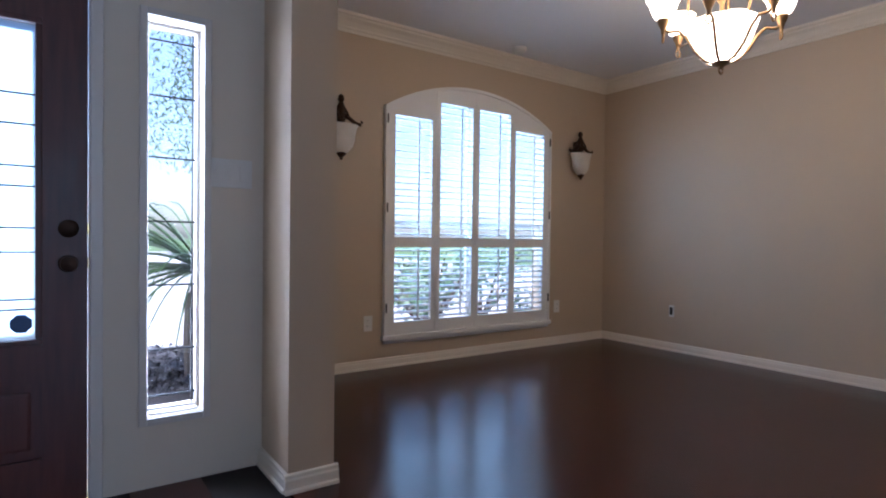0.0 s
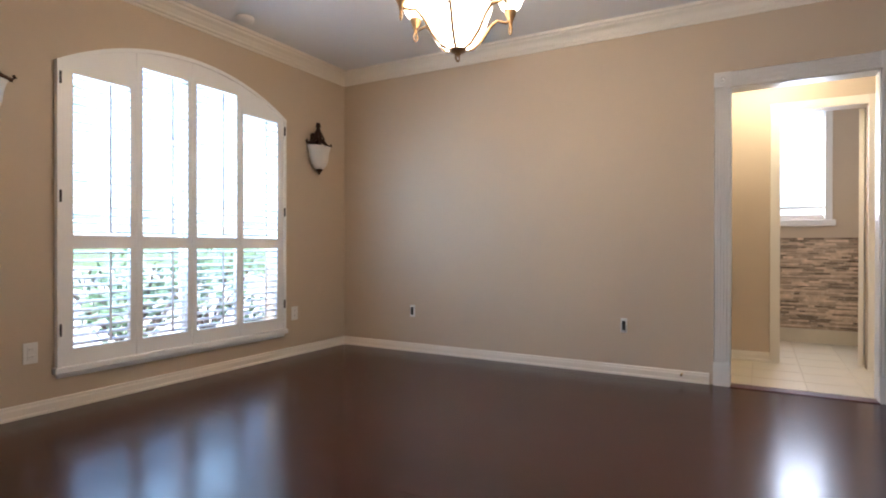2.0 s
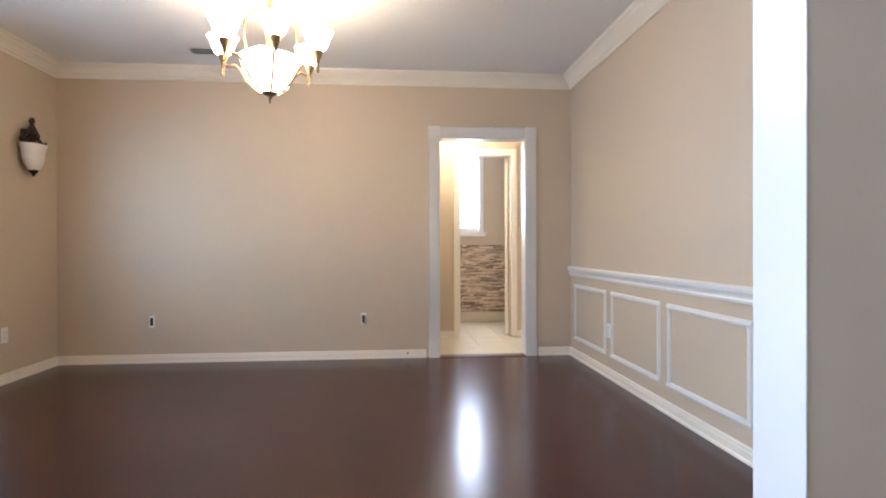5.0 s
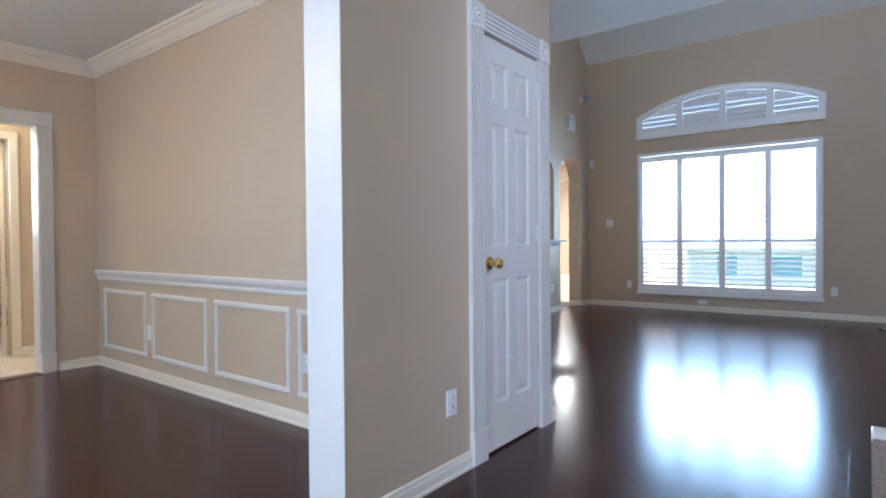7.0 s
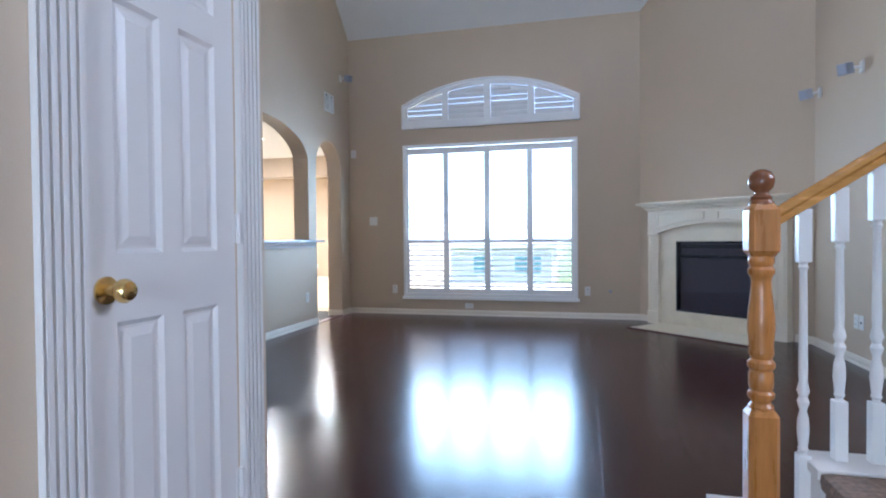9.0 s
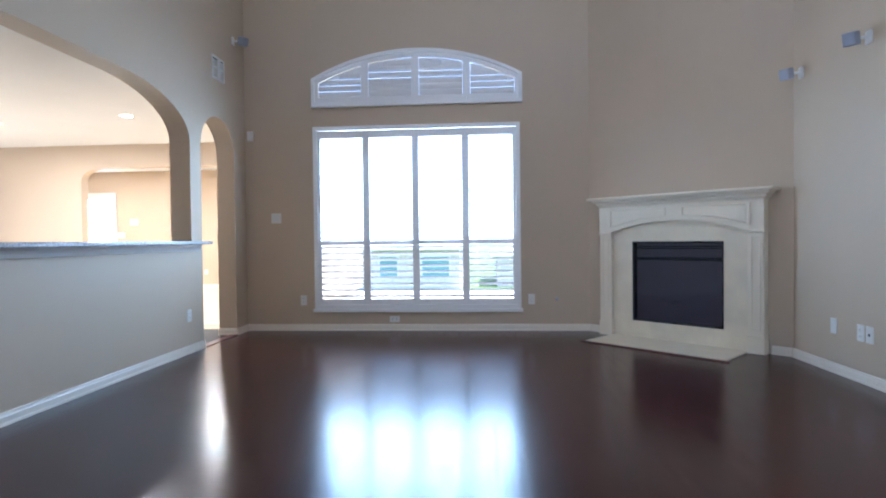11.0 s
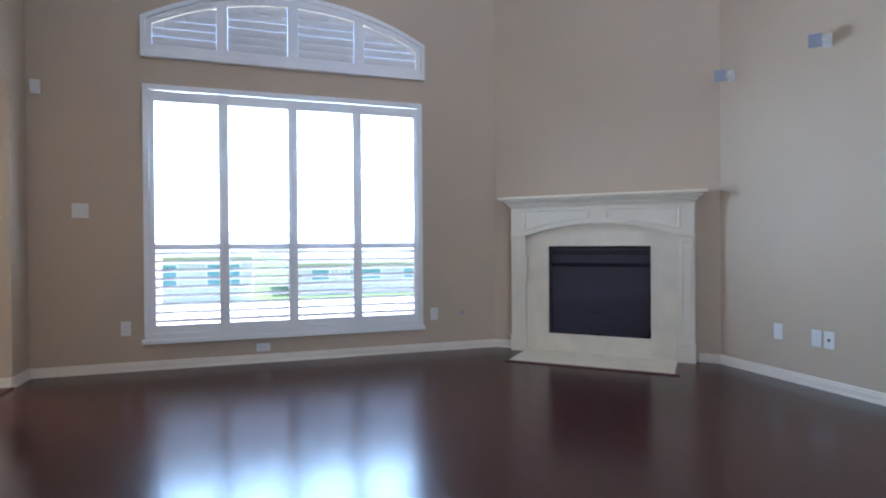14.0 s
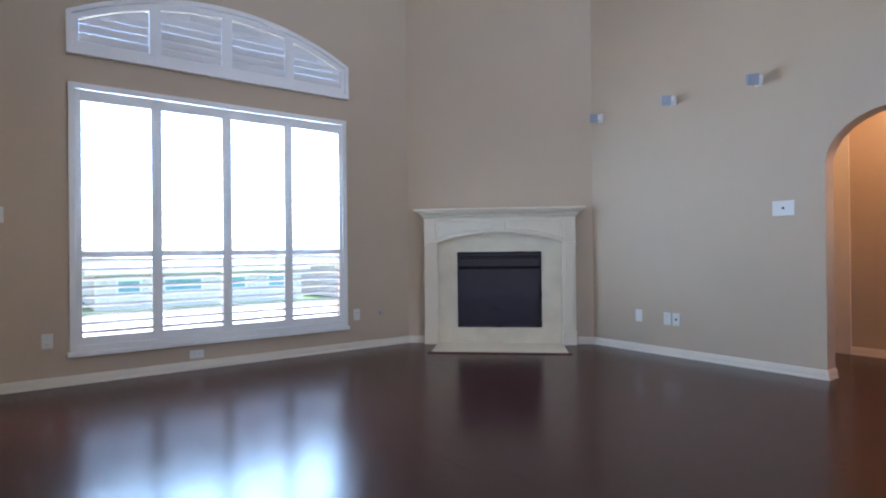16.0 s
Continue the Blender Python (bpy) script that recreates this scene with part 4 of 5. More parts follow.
# ---- small fixtures ----
def plate(name, label, category, m, w=0.072, h=0.116, marks="duplex", group=""):
    """A cover plate facing -y in its own space, on the plane y = 0."""
    th = tagged(new(name), label, category, group)
    part("cover_plate", boxed(-w / 2, w / 2, -0.007, 0, -h / 2, h / 2, bevel=0.003), PLATE, th)
    if marks == "duplex":
        for s in (-1, 1):
            part("socket", boxed(-0.017, 0.017, -0.010, -0.006, s * 0.021 - 0.014, s * 0.021 + 0.014, bevel=0.003), PLATE, th)
            bm = bmesh.new()
            for x in (-0.007, 0.006):
                box(bm, x - 0.001, x + 0.001, -0.0106, -0.0101, s * 0.021 - 0.004, s * 0.021 + 0.005)
            part("slot", bm, DARK, th)
    elif isinstance(marks, int):
        for i in range(marks):
            x = (i - (marks - 1) / 2) * 0.046
            part("rocker", boxed(x - 0.0165, x + 0.0165, -0.011, -0.006, -0.033, 0.033, bevel=0.003), PLATE, th)
    elif marks == "bare":
        part("device", boxed(-0.012, 0.012, -0.018, -0.006, -0.034, 0.034, bevel=0.003), DARK, th, "dark bare receptacle")
    elif marks == "jack":
        part("jack", boxed(-0.009, 0.009, -0.009, -0.006, -0.009, 0.009), DARK, th)
    th.matrix_basis = m
    return th


NORTH, EAST, SOUTH, WEST = 0, -90, 180, 90   # wall that the plate sits on
out = "white wall outlet plate near the baseboard"
plate("wall_outlet", "white wall outlet beside the arched window", "outlet", pose(1.778, YN, 0.345, 0, 0, NORTH), group="outlets")
plate("wall_outlet", "white wall outlet beside the arched window", "outlet", pose(3.77, YN, 0.36, 0, 0, NORTH), group="outlets")
for y in (2.962, 1.134):
    plate("bare_outlet", "bare wall receptacle with its cover removed", "outlet", pose(XE, y, 0.36, 0, 0, EAST), 0.048, 0.105, "bare", "bare outlets")
plate("wall_outlet", out, "outlet", pose(XC, -0.728, 0.33, 0, 0, EAST), group="outlets")
for x, z, h in ((2.10, 0.35, 0), (-0.507, 0.355, 0)):
    plate("wall_outlet", "white wall outlet beside the living room window", "outlet", pose(x, YL, z, 0, 0, SOUTH), group="outlets")
plate("floor_level_outlet", "white sideways outlet just above the baseboard", "outlet", pose(1.044, YL, 0.133, 0, 90, SOUTH), 0.07, 0.115, group="outlets")
plate("wall_switch", "white double switch plate beside the living room window", "switch", pose(2.411, YL, 1.30, 0, 0, SOUTH), 0.116, 0.116, 2)
plate("entry_switch", "white triple rocker switch plate beside the sidelight", "switch", pose(0.467, YF, 1.238, 0, 0, NORTH), 0.163, 0.118, 3)
plate("wall_outlet", out, "outlet", pose(XW, -5.475, 0.35, 0, 0, WEST), marks="blank", group="outlets")
plate("wall_outlet", out, "outlet", pose(XW, -5.173, 0.345, 0, 0, WEST), group="outlets")
plate("wall_outlet", "white blank cable plate near the baseboard", "outlet", pose(XW, -5.083, 0.345, 0, 0, WEST), marks="jack", group="outlets")
plate("volume_switch", "white wide control plate beside the arched doorway", "switch", pose(XW, -4.16, 1.315, 0, 0, WEST), 0.16, 0.118, "jack")
plate("wall_outlet", "white wall outlet on the knee wall", "outlet", pose(XL, -6.09, 0.352, 0, 0, EAST), group="outlets")
plate("wainscot_outlet", "white wall outlet between the wainscot frames", "outlet", pose(3.508, YS, 0.36, 0, 0, SOUTH), 0.06, 0.11, group="outlets")
plate("wainscot_outlet", "white wall outlet on the wainscot", "outlet", pose(1.66, YS, 0.36, 0, 0, SOUTH), 0.06, 0.11, group="outlets")
plate("thermostat", "white wall thermostat with small dark display", "thermostat", pose(8.05, KB, 1.52, 0, 0, SOUTH), 0.2, 0.14, "jack")
plate("far_switch", "white switch plate on the far room wall", "switch", pose(8.38, KB, 1.22, 0, 0, SOUTH), 0.2, 0.13, 3)
plate("far_outlet", "white wall outlet on the far room wall", "outlet", pose(6.35, KB, 0.36, 0, 0, SOUTH), group="outlets")
gv = tagged(new("gas_valve"), "small chrome gas valve cover on the wall", "valve")
bm = lathe(bmesh.new(), [(0.019, 0), (0.019, 0.004), (0.010, 0.008), (0.007, 0.014), (0, 0.015)], 16)
bm.transform(pose(0, 0, 0, -90, 0, 0))
part("escutcheon", bm, SPEAKER, gv, shade=40)
gv.matrix_basis = pose(-0.79, YL, 0.355)
ds = tagged(new("door_stop"), "small spring door stop on the baseboard", "door stop")
bm = tube(bmesh.new(), [(0, 0, 0), (-0.05, 0, 0)], 0.006, 8)
box(bm, -0.062, -0.05, -0.008, 0.008, -0.008, 0.008, bevel=0.002)
part("spring", bm, BRASS, ds)
ds.matrix_basis = pose(XE - 0.012, 0.74, 0.055)

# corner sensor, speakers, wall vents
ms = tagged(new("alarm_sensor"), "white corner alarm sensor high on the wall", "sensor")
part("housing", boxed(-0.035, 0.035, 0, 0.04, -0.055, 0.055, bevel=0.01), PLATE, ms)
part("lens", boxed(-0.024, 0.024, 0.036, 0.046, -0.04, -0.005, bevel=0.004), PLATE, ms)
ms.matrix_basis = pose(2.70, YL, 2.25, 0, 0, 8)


def speaker(x, y, z, side, yaw, tilt=-14):
    th = thing("wall_speaker", "small silver-grey satellite speaker on a white wall bracket", "speaker", "wall speakers")
    part("wall_plate", boxed(-0.004, 0.014, -0.03, 0.03, -0.045, 0.045, bevel=0.005), PLATE, th)
    part("arm", tube(bmesh.new(), [(0.01, 0, 0), (0.045, 0, 0.0), (0.075, 0, -0.004)], 0.011, 10), PLATE, th)
    bm = boxed(-0.045, 0.045, -0.04, 0.04, -0.045, 0.045, bevel=0.008)
    bm.transform(pose(0.12, 0, -0.01, 0, tilt * -1, yaw))
    cab = part("cabinet", bm, SPEAKER, th)
    bm = boxed(0.044, 0.049, -0.034, 0.034, -0.039, 0.039, bevel=0.002)
    bm.transform(pose(0.12, 0, -0.01, 0, tilt * -1, yaw))
    part("grille", bm, SPEAKER, th)
    th.matrix_basis = pose(x, y, z, 0, 0, side)


for y in (-5.90, -5.09, -4.33):
    speaker(XW, y, 2.37, 0, 38)
speaker(XL, -7.10, 3.25, 180, -30)


def vent(m, w, h, label):
    th = tagged(new("air_vent"), label, "vent")
    part("frame", ring(bmesh.new(), -w / 2, w / 2, -h / 2, h / 2, 0.022, -0.01, 0, 0.003), PLATE, th)
    part("backing", boxed(-w / 2 + 0.02, w / 2 - 0.02, -0.001, 0, -h / 2 + 0.02, h / 2 - 0.02), DARK, th)
    for i in range(int((h - 0.05) / 0.018)):
        bm = boxed(-w / 2 + 0.022, w / 2 - 0.022, -0.0015, 0.0015, -0.008, 0.008)
        ob = part("slat", bm, PLATE, th)
        ob.matrix_basis = pose(0, -0.006, -h / 2 + 0.034 + i * 0.018, 50, 0, 0)
    part("bar", boxed(-w * 0.12, w * 0.12, -0.0145, -0.0115, -h / 2 + 0.02, h / 2 - 0.02), PLATE, th)
    part("bar", boxed(-w / 2 + 0.02, w / 2 - 0.02, -0.0165, -0.0148, -0.008, 0.008), PLATE, th)
    th.matrix_basis = m
    return th


vent(pose(XL, -6.745, 2.835, 0, 0, EAST), 0.27, 0.24, "white return air vent high on the wall")
vent(pose(3.99, 2.32, CD, -90, 0, 90), 0.33, 0.16, "white ceiling air vent")
sd = tagged(new("smoke_detector"), "round white smoke detector on the ceiling", "smoke detector")
bm = lathe(bmesh.new(), [(0.065, 0), (0.065, -0.018), (0.055, -0.03), (0.03, -0.036), (0, -0.036)], 24)
part("housing", bm, PLATE, sd, shade=40)
sd.matrix_basis = pose(3.03, 3.50, CD)

# ---- sconces ----
def sconce():
    th = thing("wall_sconce", "dark bronze wall sconce with a frosted white glass bowl", "wall lamp", "dining room sconces")
    bm = bmesh.new()
    lathe(bm, [(0.028, 0.155), (0.034, 0.19), (0.022, 0.22), (0.030, 0.25), (0.036, 0.29), (0.020, 0.325), (0.014, 0.34), (0.024, 0.355), (0.016, 0.385), (0, 0.392)], 14, (0, -0.074, 0.06))
    box(bm, -0.026, 0.026, -0.06, 0, 0.24, 0.36, bevel=0.010)
    part("backplate", bm, BRONZE, th, shade=45)
    for s in (-1, 1):
        pts = [(s * 0.01, -0.075, 0.315), (s * 0.05, -0.08, 0.295), (s * 0.10, -0.084, 0.262), (s * 0.145, -0.084, 0.252), (s * 0.160, -0.084, 0.268), (s * 0.150, -0.084, 0.280)]
        part("scroll_arm", tube(bmesh.new(), pts, [0.018, 0.016, 0.014, 0.012, 0.010, 0.007], 8), BRONZE, th, shade=60)
    bm = bmesh.new()
    for i in range(3):
        a = math.pi * (0.15 + 0.7 * i / 2)
        tube(bm, [(0.0, -0.08, 0.24), (0.045 * math.cos(a), -0.105, 0.31), (0.02 * math.cos(a), -0.09, 0.355)], 0.009, 6)
    part("leaf_crest", bm, BRONZE, th)
    prof = [(0.012, 0.030), (0.05, 0.045), (0.085, 0.085), (0.10, 0.13), (0.105, 0.18), (0.118, 0.225), (0.128, 0.238), (0.122, 0.238), (0.098, 0.18), (0.09, 0.13), (0.05, 0.06), (0.012, 0.045)]
    bm = lathe(bmesh.new(), prof, 28, (0, -0.135, 0))
    bm.transform(Matrix.Diagonal((1, 0.62, 1, 1)))
    part("glass_bowl", bm, FROST, th, "frosted white glass bowl", shade=50)
    bm = lathe(bmesh.new(), [(0.001, -0.012), (0.012, -0.004), (0.010, 0.006), (0.022, 0.016), (0.034, 0.032), (0.030, 0.040), (0, 0.041)], 14, (0, -0.084, 0))
    part("finial", bm, BRONZE, th, shade=50)
    return th


sc = sconce()
sc.matrix_basis = pose(1.515, YN, 1.54)
copy_thing(sc, pose(3.985, YN, 1.575))

# ---- chandelier ----
ch = tagged(new("chandelier"), "antique bronze chandelier with lit alabaster bowl and shades", "chandelier")
NA = 6
prof = [(0.004, 0.058), (0.07, 0.066), (0.13, 0.10), (0.175, 0.16), (0.205, 0.225), (0.222, 0.262), (0.215, 0.264), (0.196, 0.225), (0.165, 0.165), (0.12, 0.108), (0.004, 0.07)]
prof = [(q * 0.77, z) for q, z in prof]
part("bowl", lathe(bmesh.new(), prof, 40), LIT_GLASS, ch, "lit alabaster glass bowl", shade=60)
bm = lathe(bmesh.new(), [(0.001, 0.030), (0.013, 0.034), (0.016, 0.044), (0.040, 0.054), (0.046, 0.066), (0.02, 0.075), (0.012, 0.09)], 18)
part("finial", bm, ANTIQUE, ch, shade=50)
pts = [(0.018 * math.sin(2 * math.pi * i / 16), 0, 0.008 + 0.025 * (1 - math.cos(2 * math.pi * i / 16)) * 0.8) for i in range(17)]
part("ring", tube(bmesh.new(), pts, 0.005, 8), ANTIQUE, ch, shade=60)
bm = lathe(bmesh.new(), [(0.010, 0.09), (0.010, 0.36), (0.024, 0.38), (0.030, 0.42), (0.016, 0.46), (0.012, 0.58), (0.022, 0.60), (0.012, 0.62), (0.008, 0.71)], 16)
part("stem", bm, ANTIQUE, ch, shade=50)
part("canopy", lathe(bmesh.new(), [(0.012, CD - 1.89), (0.03, CD - 1.88), (0.065, CD - 1.85), (0.07, CD - 1.83), (0, CD - 1.83)], 24), ANTIQUE, ch, shade=50)
for i in range(NA):
    a = 2 * math.pi * (i + 0.30) / NA
    turn = Matrix.Rotation(a, 4, "Z")

    def turned(bm):
        bm.transform(turn)
        return bm
    arm = [(0.025, 0, 0.060), (0.08, 0, 0.075), (0.13, 0, 0.125), (0.172, 0, 0.195), (0.21, 0, 0.232), (0.262, 0, 0.228), (0.285, 0, 0.25), (0.285, 0, 0.285)]
    part("arm", turned(tube(bmesh.new(), arm, 0.0075, 8)), ANTIQUE, ch, shade=60)
    up = [(0.15, 0, 0.262), (0.165, 0, 0.33), (0.16, 0, 0.43), (0.09, 0, 0.52), (0.05, 0, 0.60), (0.02, 0, 0.60)]
    if i % 2 == 0:
        part("scroll", turned(tube(bmesh.new(), up, 0.006, 8)), ANTIQUE, ch, shade=60)
    lo = [(0.285, 0.014 * math.sin(2 * math.pi * k / 12), 0.195 + 0.022 * math.cos(2 * math.pi * k / 12)) for k in range(13)]
    part("drop_ring", turned(tube(bmesh.new(), lo, 0.0045, 6)), ANTIQUE, ch, shade=60)
    cup = part("socket_cup", turned(lathe(bmesh.new(), [(0.008, 0.215), (0.012, 0.24), (0.026, 0.27), (0.030, 0.292), (0, 0.293)], 14, (0.285, 0, 0))), ANTIQUE, ch, shade=50)
    sp = [(0.026, 0.290), (0.045, 0.305), (0.060, 0.335), (0.070, 0.370), (0.088, 0.398), (0.084, 0.400), (0.064, 0.370), (0.054, 0.335), (0.040, 0.310), (0.02, 0.298)]
    part("shade", turned(lathe(bmesh.new(), sp, 24, (0.285, 0, 0))), LIT_GLASS, ch, "lit bell-shaped glass shade", shade=60)
ch.matrix_basis = pose(2.651, 1.567, CEIL - 0.85)

# ---- stairs ----
NX, NY, RISE, RUN, DEEP, STEP = -1.022, -2.012, 0.18, 0.28, 0.98, 0.145
stair = tagged(new("staircase"), "carpeted staircase with white stringer", "stairs")
for i in range(12):
    x1 = NX + 0.13 - i * RUN
    x0 = x1 - RUN - 0.002
    top = STEP + RISE * i
    bm = boxed(x0 - (0.0 if i else 0.0), x1 + 0.022, NY + 0.10, NY + DEEP, top - 0.055, top, bevel=0.022)
    part("carpet_tread", bm, CARPET, stair, "mottled brown carpet")
    part("carpet_riser", boxed(x1 - 0.022, x1, NY + 0.10, NY + DEEP, max(0.0, top - RISE), top - 0.045), CARPET, stair)
    part("tread_cap", boxed(x0 + 0.004, x1 + 0.022, NY - 0.075, NY + 0.10, top - 0.03, top + 0.004, bevel=0.006), WHITE, stair, "white painted tread end")
    part("stringer", boxed(x0, x1 + 0.012, NY - 0.045, NY + 0.098, 0 if i < 10 else top - 0.4, top - 0.03), WHITE, stair)
nw = tagged(new("newel_post"), "turned golden oak newel post with ball top", "newel post")
hw = 0.046


def chamfer_block(z0, z1, h, c=0.012):
    bm = bmesh.new()
    rows = []
    for d, z in ((c, z0), (0, z0 + c * 1.6), (0, z1 - c * 1.6), (c, z1)):
        k = h - d
        cc = 0.012
        rows.append([bm.verts.new((x, y, z)) for x, y in ((k, k - cc), (k - cc, k), (-k + cc, k), (-k, k - cc), (-k, -k + cc), (-k + cc, -k), (k - cc, -k), (k, -k + cc))])
    for a, b in zip(rows, rows[1:]):
        for i in range(8):
            bm.faces.new((a[i], a[(i + 1) % 8], b[(i + 1) % 8], b[i]))
    bm.faces.new(rows[0])
    bm.faces.new(rows[-1])
    return bm


Z0 = STEP + 0.004
part("lower_block", chamfer_block(Z0, 0.480, hw), OAK, nw)
part("upper_block", chamfer_block(0.975, 1.145, hw), OAK, nw)
pr = [(0.036, 0.53), (0.038, 0.545), (0.028, 0.555), (0.040, 0.572), (0.040, 0.582), (0.032, 0.59), (0.037, 0.60), (0.037, 0.635), (0.032, 0.645), (0.041, 0.655), (0.041, 0.668), (0.031, 0.678), (0.038, 0.692), (0.038, 0.70), (0.036, 0.72), (0.041, 0.76), (0.040, 0.80), (0.032, 0.86), (0.029, 0.895), (0.034, 0.91), (0.040, 0.918), (0.040, 0.928), (0.033, 0.936), (0.039, 0.946), (0.039, 0.955), (0.035, 0.97)]
pr = [(q, 0.470 + (z - 0.53) * 1.165) for q, z in pr]
part("turned_shaft", lathe(bmesh.new(), pr, 28), OAK, nw, shade=35)
pr = [(0.036, 1.12), (0.038, 1.13), (0.030, 1.14), (0.033, 1.148), (0.022, 1.158), (0.022, 1.166), (0.034, 1.178), (0.039, 1.195), (0.038, 1.212), (0.028, 1.230), (0.012, 1.238), (0, 1.239)]
pr = [(q, z + 0.019) for q, z in pr]
part("ball_top", lathe(bmesh.new(), pr, 28), material("stained_oak_ball", (0.20, 0.075, 0.03), 0.25, vary=0.15, vary_scale=12), nw, "darker stained oak ball", shade=50)
nw.matrix_basis = pose(NX, NY, 0)


def baluster(z0, z1):
    """A white turned baluster from its tread to the rail."""
    th = thing("baluster", "white turned wooden baluster", "baluster", "stair balusters")
    s = 0.019
    bm = bmesh.new()
    box(bm, -s, s, -s, s, z0, z0 + 0.19, bevel=0.003)
    part("lower_block", bm, WHITE, th)
    part("upper_block", boxed(-s, s, -s, s, z1 - 0.17, z1, bevel=0.003), WHITE, th)
    a, b = z0 + 0.185, z1 - 0.165
    pr = [(0.016, a), (0.010, a + 0.012), (0.016, a + 0.022), (0.013, a + 0.03), (0.018, a + 0.08), (0.016, a + 0.12), (0.010, a + 0.145), (0.018, a + 0.175), (0.012, a + 0.19), (0.0185, a + 0.21), (0.012, a + 0.24), (0.0135, a + 0.27), (0.0105, b - 0.03), (0.015, b - 0.02), (0.011, b - 0.012), (0.016, b)]
    part("turned_shaft", lathe(bmesh.new(), pr, 16), WHITE, th, shade=35)
    return th


slope = RISE / RUN
rail_z = lambda x: 1.068 + (NX - x) * slope
for k in range(28):
    x = NX - 0.122 - k * 0.1015
    i = int((NX + 0.13 - x) / RUN)
    foot = STEP + RISE * i + 0.004
    if i > 11:
        break
    th = baluster(0, rail_z(x) - 0.02 - foot)
    th.matrix_basis = pose(x, NY, foot)
hr = tagged(new("handrail"), "golden oak stair handrail", "handrail")
prof = [(-0.024, -0.022), (0.024, -0.022), (0.027, -0.008), (0.022, 0.002), (0.031, 0.012), (0.030, 0.026), (0.018, 0.037), (0, 0.040), (-0.018, 0.037), (-0.030, 0.026), (-0.031, 0.012), (-0.022, 0.002), (-0.027, -0.008)]
bm = bmesh.new()
ends = [[bm.verts.new((x, y, z + rail_z(x))) for y, z in prof] for x in (-0.04 + NX, NX - 3.1)]
for v in [v for e in ends for v in e]:
    v.co.y += NY
for i in range(len(prof)):
    j = (i + 1) % len(prof)
    bm.faces.new((ends[0][i], ends[0][j], ends[1][j], ends[1][i]))
for e in ends:
    bm.faces.new(e)
part("rail", bm, OAK_RAIL, hr, shade=50)

# ---- bar top and kitchen ----
bt = thing("bar_top", "grey granite bar top on the knee wall", "countertop", at=(XL + 0.1, -4.8, 1.012))
part("slab", boxed(XL - 0.13, XL + 0.36, a1[0] - 0.16, a1[1] - 0.002, 1.012, 1.045, bevel=0.008), COUNTER, bt)
for n, (x, y) in enumerate(((4.6, -8.0), (6.6, -8.2), (5.2, -11.6), (8.0, -11.6))):
    dl = thing("recessed_downlight", "lit round recessed ceiling light", "ceiling light", "recessed lights", (x, y, CEIL))
    bm = lathe(bmesh.new(), [(0.095, 0), (0.095, -0.006), (0.075, -0.008), (0.07, -0.002)], 24, (x, y, CEIL))
    part("trim_ring", bm, PLATE, dl)
    part("lens", lathe(bmesh.new(), [(0.07, 0), (0.07, -0.004), (0, -0.0045)], 20, (x, y, CEIL - 0.001)), LAMP_ON, dl, "glowing lens")
    lamp("downlight_bulb", "AREA", look((x, y, CEIL - 0.03), (x, y, 0.01)), KITCHEN, (1.0, 0.92, 0.80), w=0.15, h=0.15)
# added fill before the windowless east wall, aimed up to brighten the kitchen
lamp("daylight_kitchen", "AREA", look((KX - 0.05, -6.5, 1.2), (3.0, -7.0, 3.2)), KFILL, (0.92, 0.96, 1.0), w=3.0, h=1.6)
dl = thing("powder_ceiling_light", "lit ceiling light in the powder room passage", "ceiling light", at=(5.0, 0.1, 2.5))
part("bowl", lathe(bmesh.new(), [(0.14, 0), (0.13, -0.04), (0.08, -0.075), (0, -0.085)], 24, (5.0, 0.1, 2.499)), LAMP_ON, dl, shade=60)
lamp("passage_bulb", "POINT", pose(5.0, 0.3, 2.2), 3.0, (1.0, 0.85, 0.5), radius=0.12)
# unseen warm lamp, no fixture, added to brighten the hall behind the arch
lamp("hall_bulb", "POINT", pose(-3.3, -3.3, 2.5), 4.5, (1.0, 0.55, 0.25), radius=0.1)

# toilet, seen past the powder room door
to = thing("toilet", "white porcelain toilet against the mosaic wall", "toilet", at=(6.5, -0.86, 0))
part("tank", boxed(BX - 0.24, BX - 0.03, -1.08, -0.66, 0.38, 0.66, bevel=0.03), PORCELAIN, to)
part("tank_lid", boxed(BX - 0.26, BX - 0.02, -1.10, -0.64, 0.66, 0.695, bevel=0.012), PORCELAIN, to)
bm = lathe(bmesh.new(), [(0.11, 0), (0.10, 0.1), (0.12, 0.25), (0.19, 0.36), (0.195, 0.39), (0, 0.39)], 24, (BX - 0.46, -0.87, 0))
part("bowl", bm, PORCELAIN, to, shade=50)
part("seat", lathe(bmesh.new(), [(0.20, 0.391), (0.205, 0.405), (0.19, 0.42), (0, 0.425)], 24, (BX - 0.46, -0.87, 0)), PORCELAIN, to, shade=50)

# ---- outdoors ----
structure("ground", prism(bmesh.new(), [(-400, -4.5), (400, -4.5), (400, -0.2), (-15, -0.2), (-26, -2.4), (-400, -2.4)], "y", -400, 400), GRASS, "lawn reaching to the horizon")
structure("pavement", boxed(-2.2, 0.1, YF + 0.2, 6.0, -0.2, -0.06), CONCRETE, "pale concrete front walk")
structure("driveway", boxed(-14, 16, 6.0, 46, -0.2, -0.13), CONCRETE, "pale concrete driveway and street")
structure("mulch_bed", boxed(0.12, 5.6, 2.62, 6.0, -0.2, -0.1), MULCH, "dark mulch planting bed")
structure("patio", boxed(-7.0, 9.0, -14.0, YL - 0.2, -0.2, -0.12), CONCRETE, "pale concrete patio")

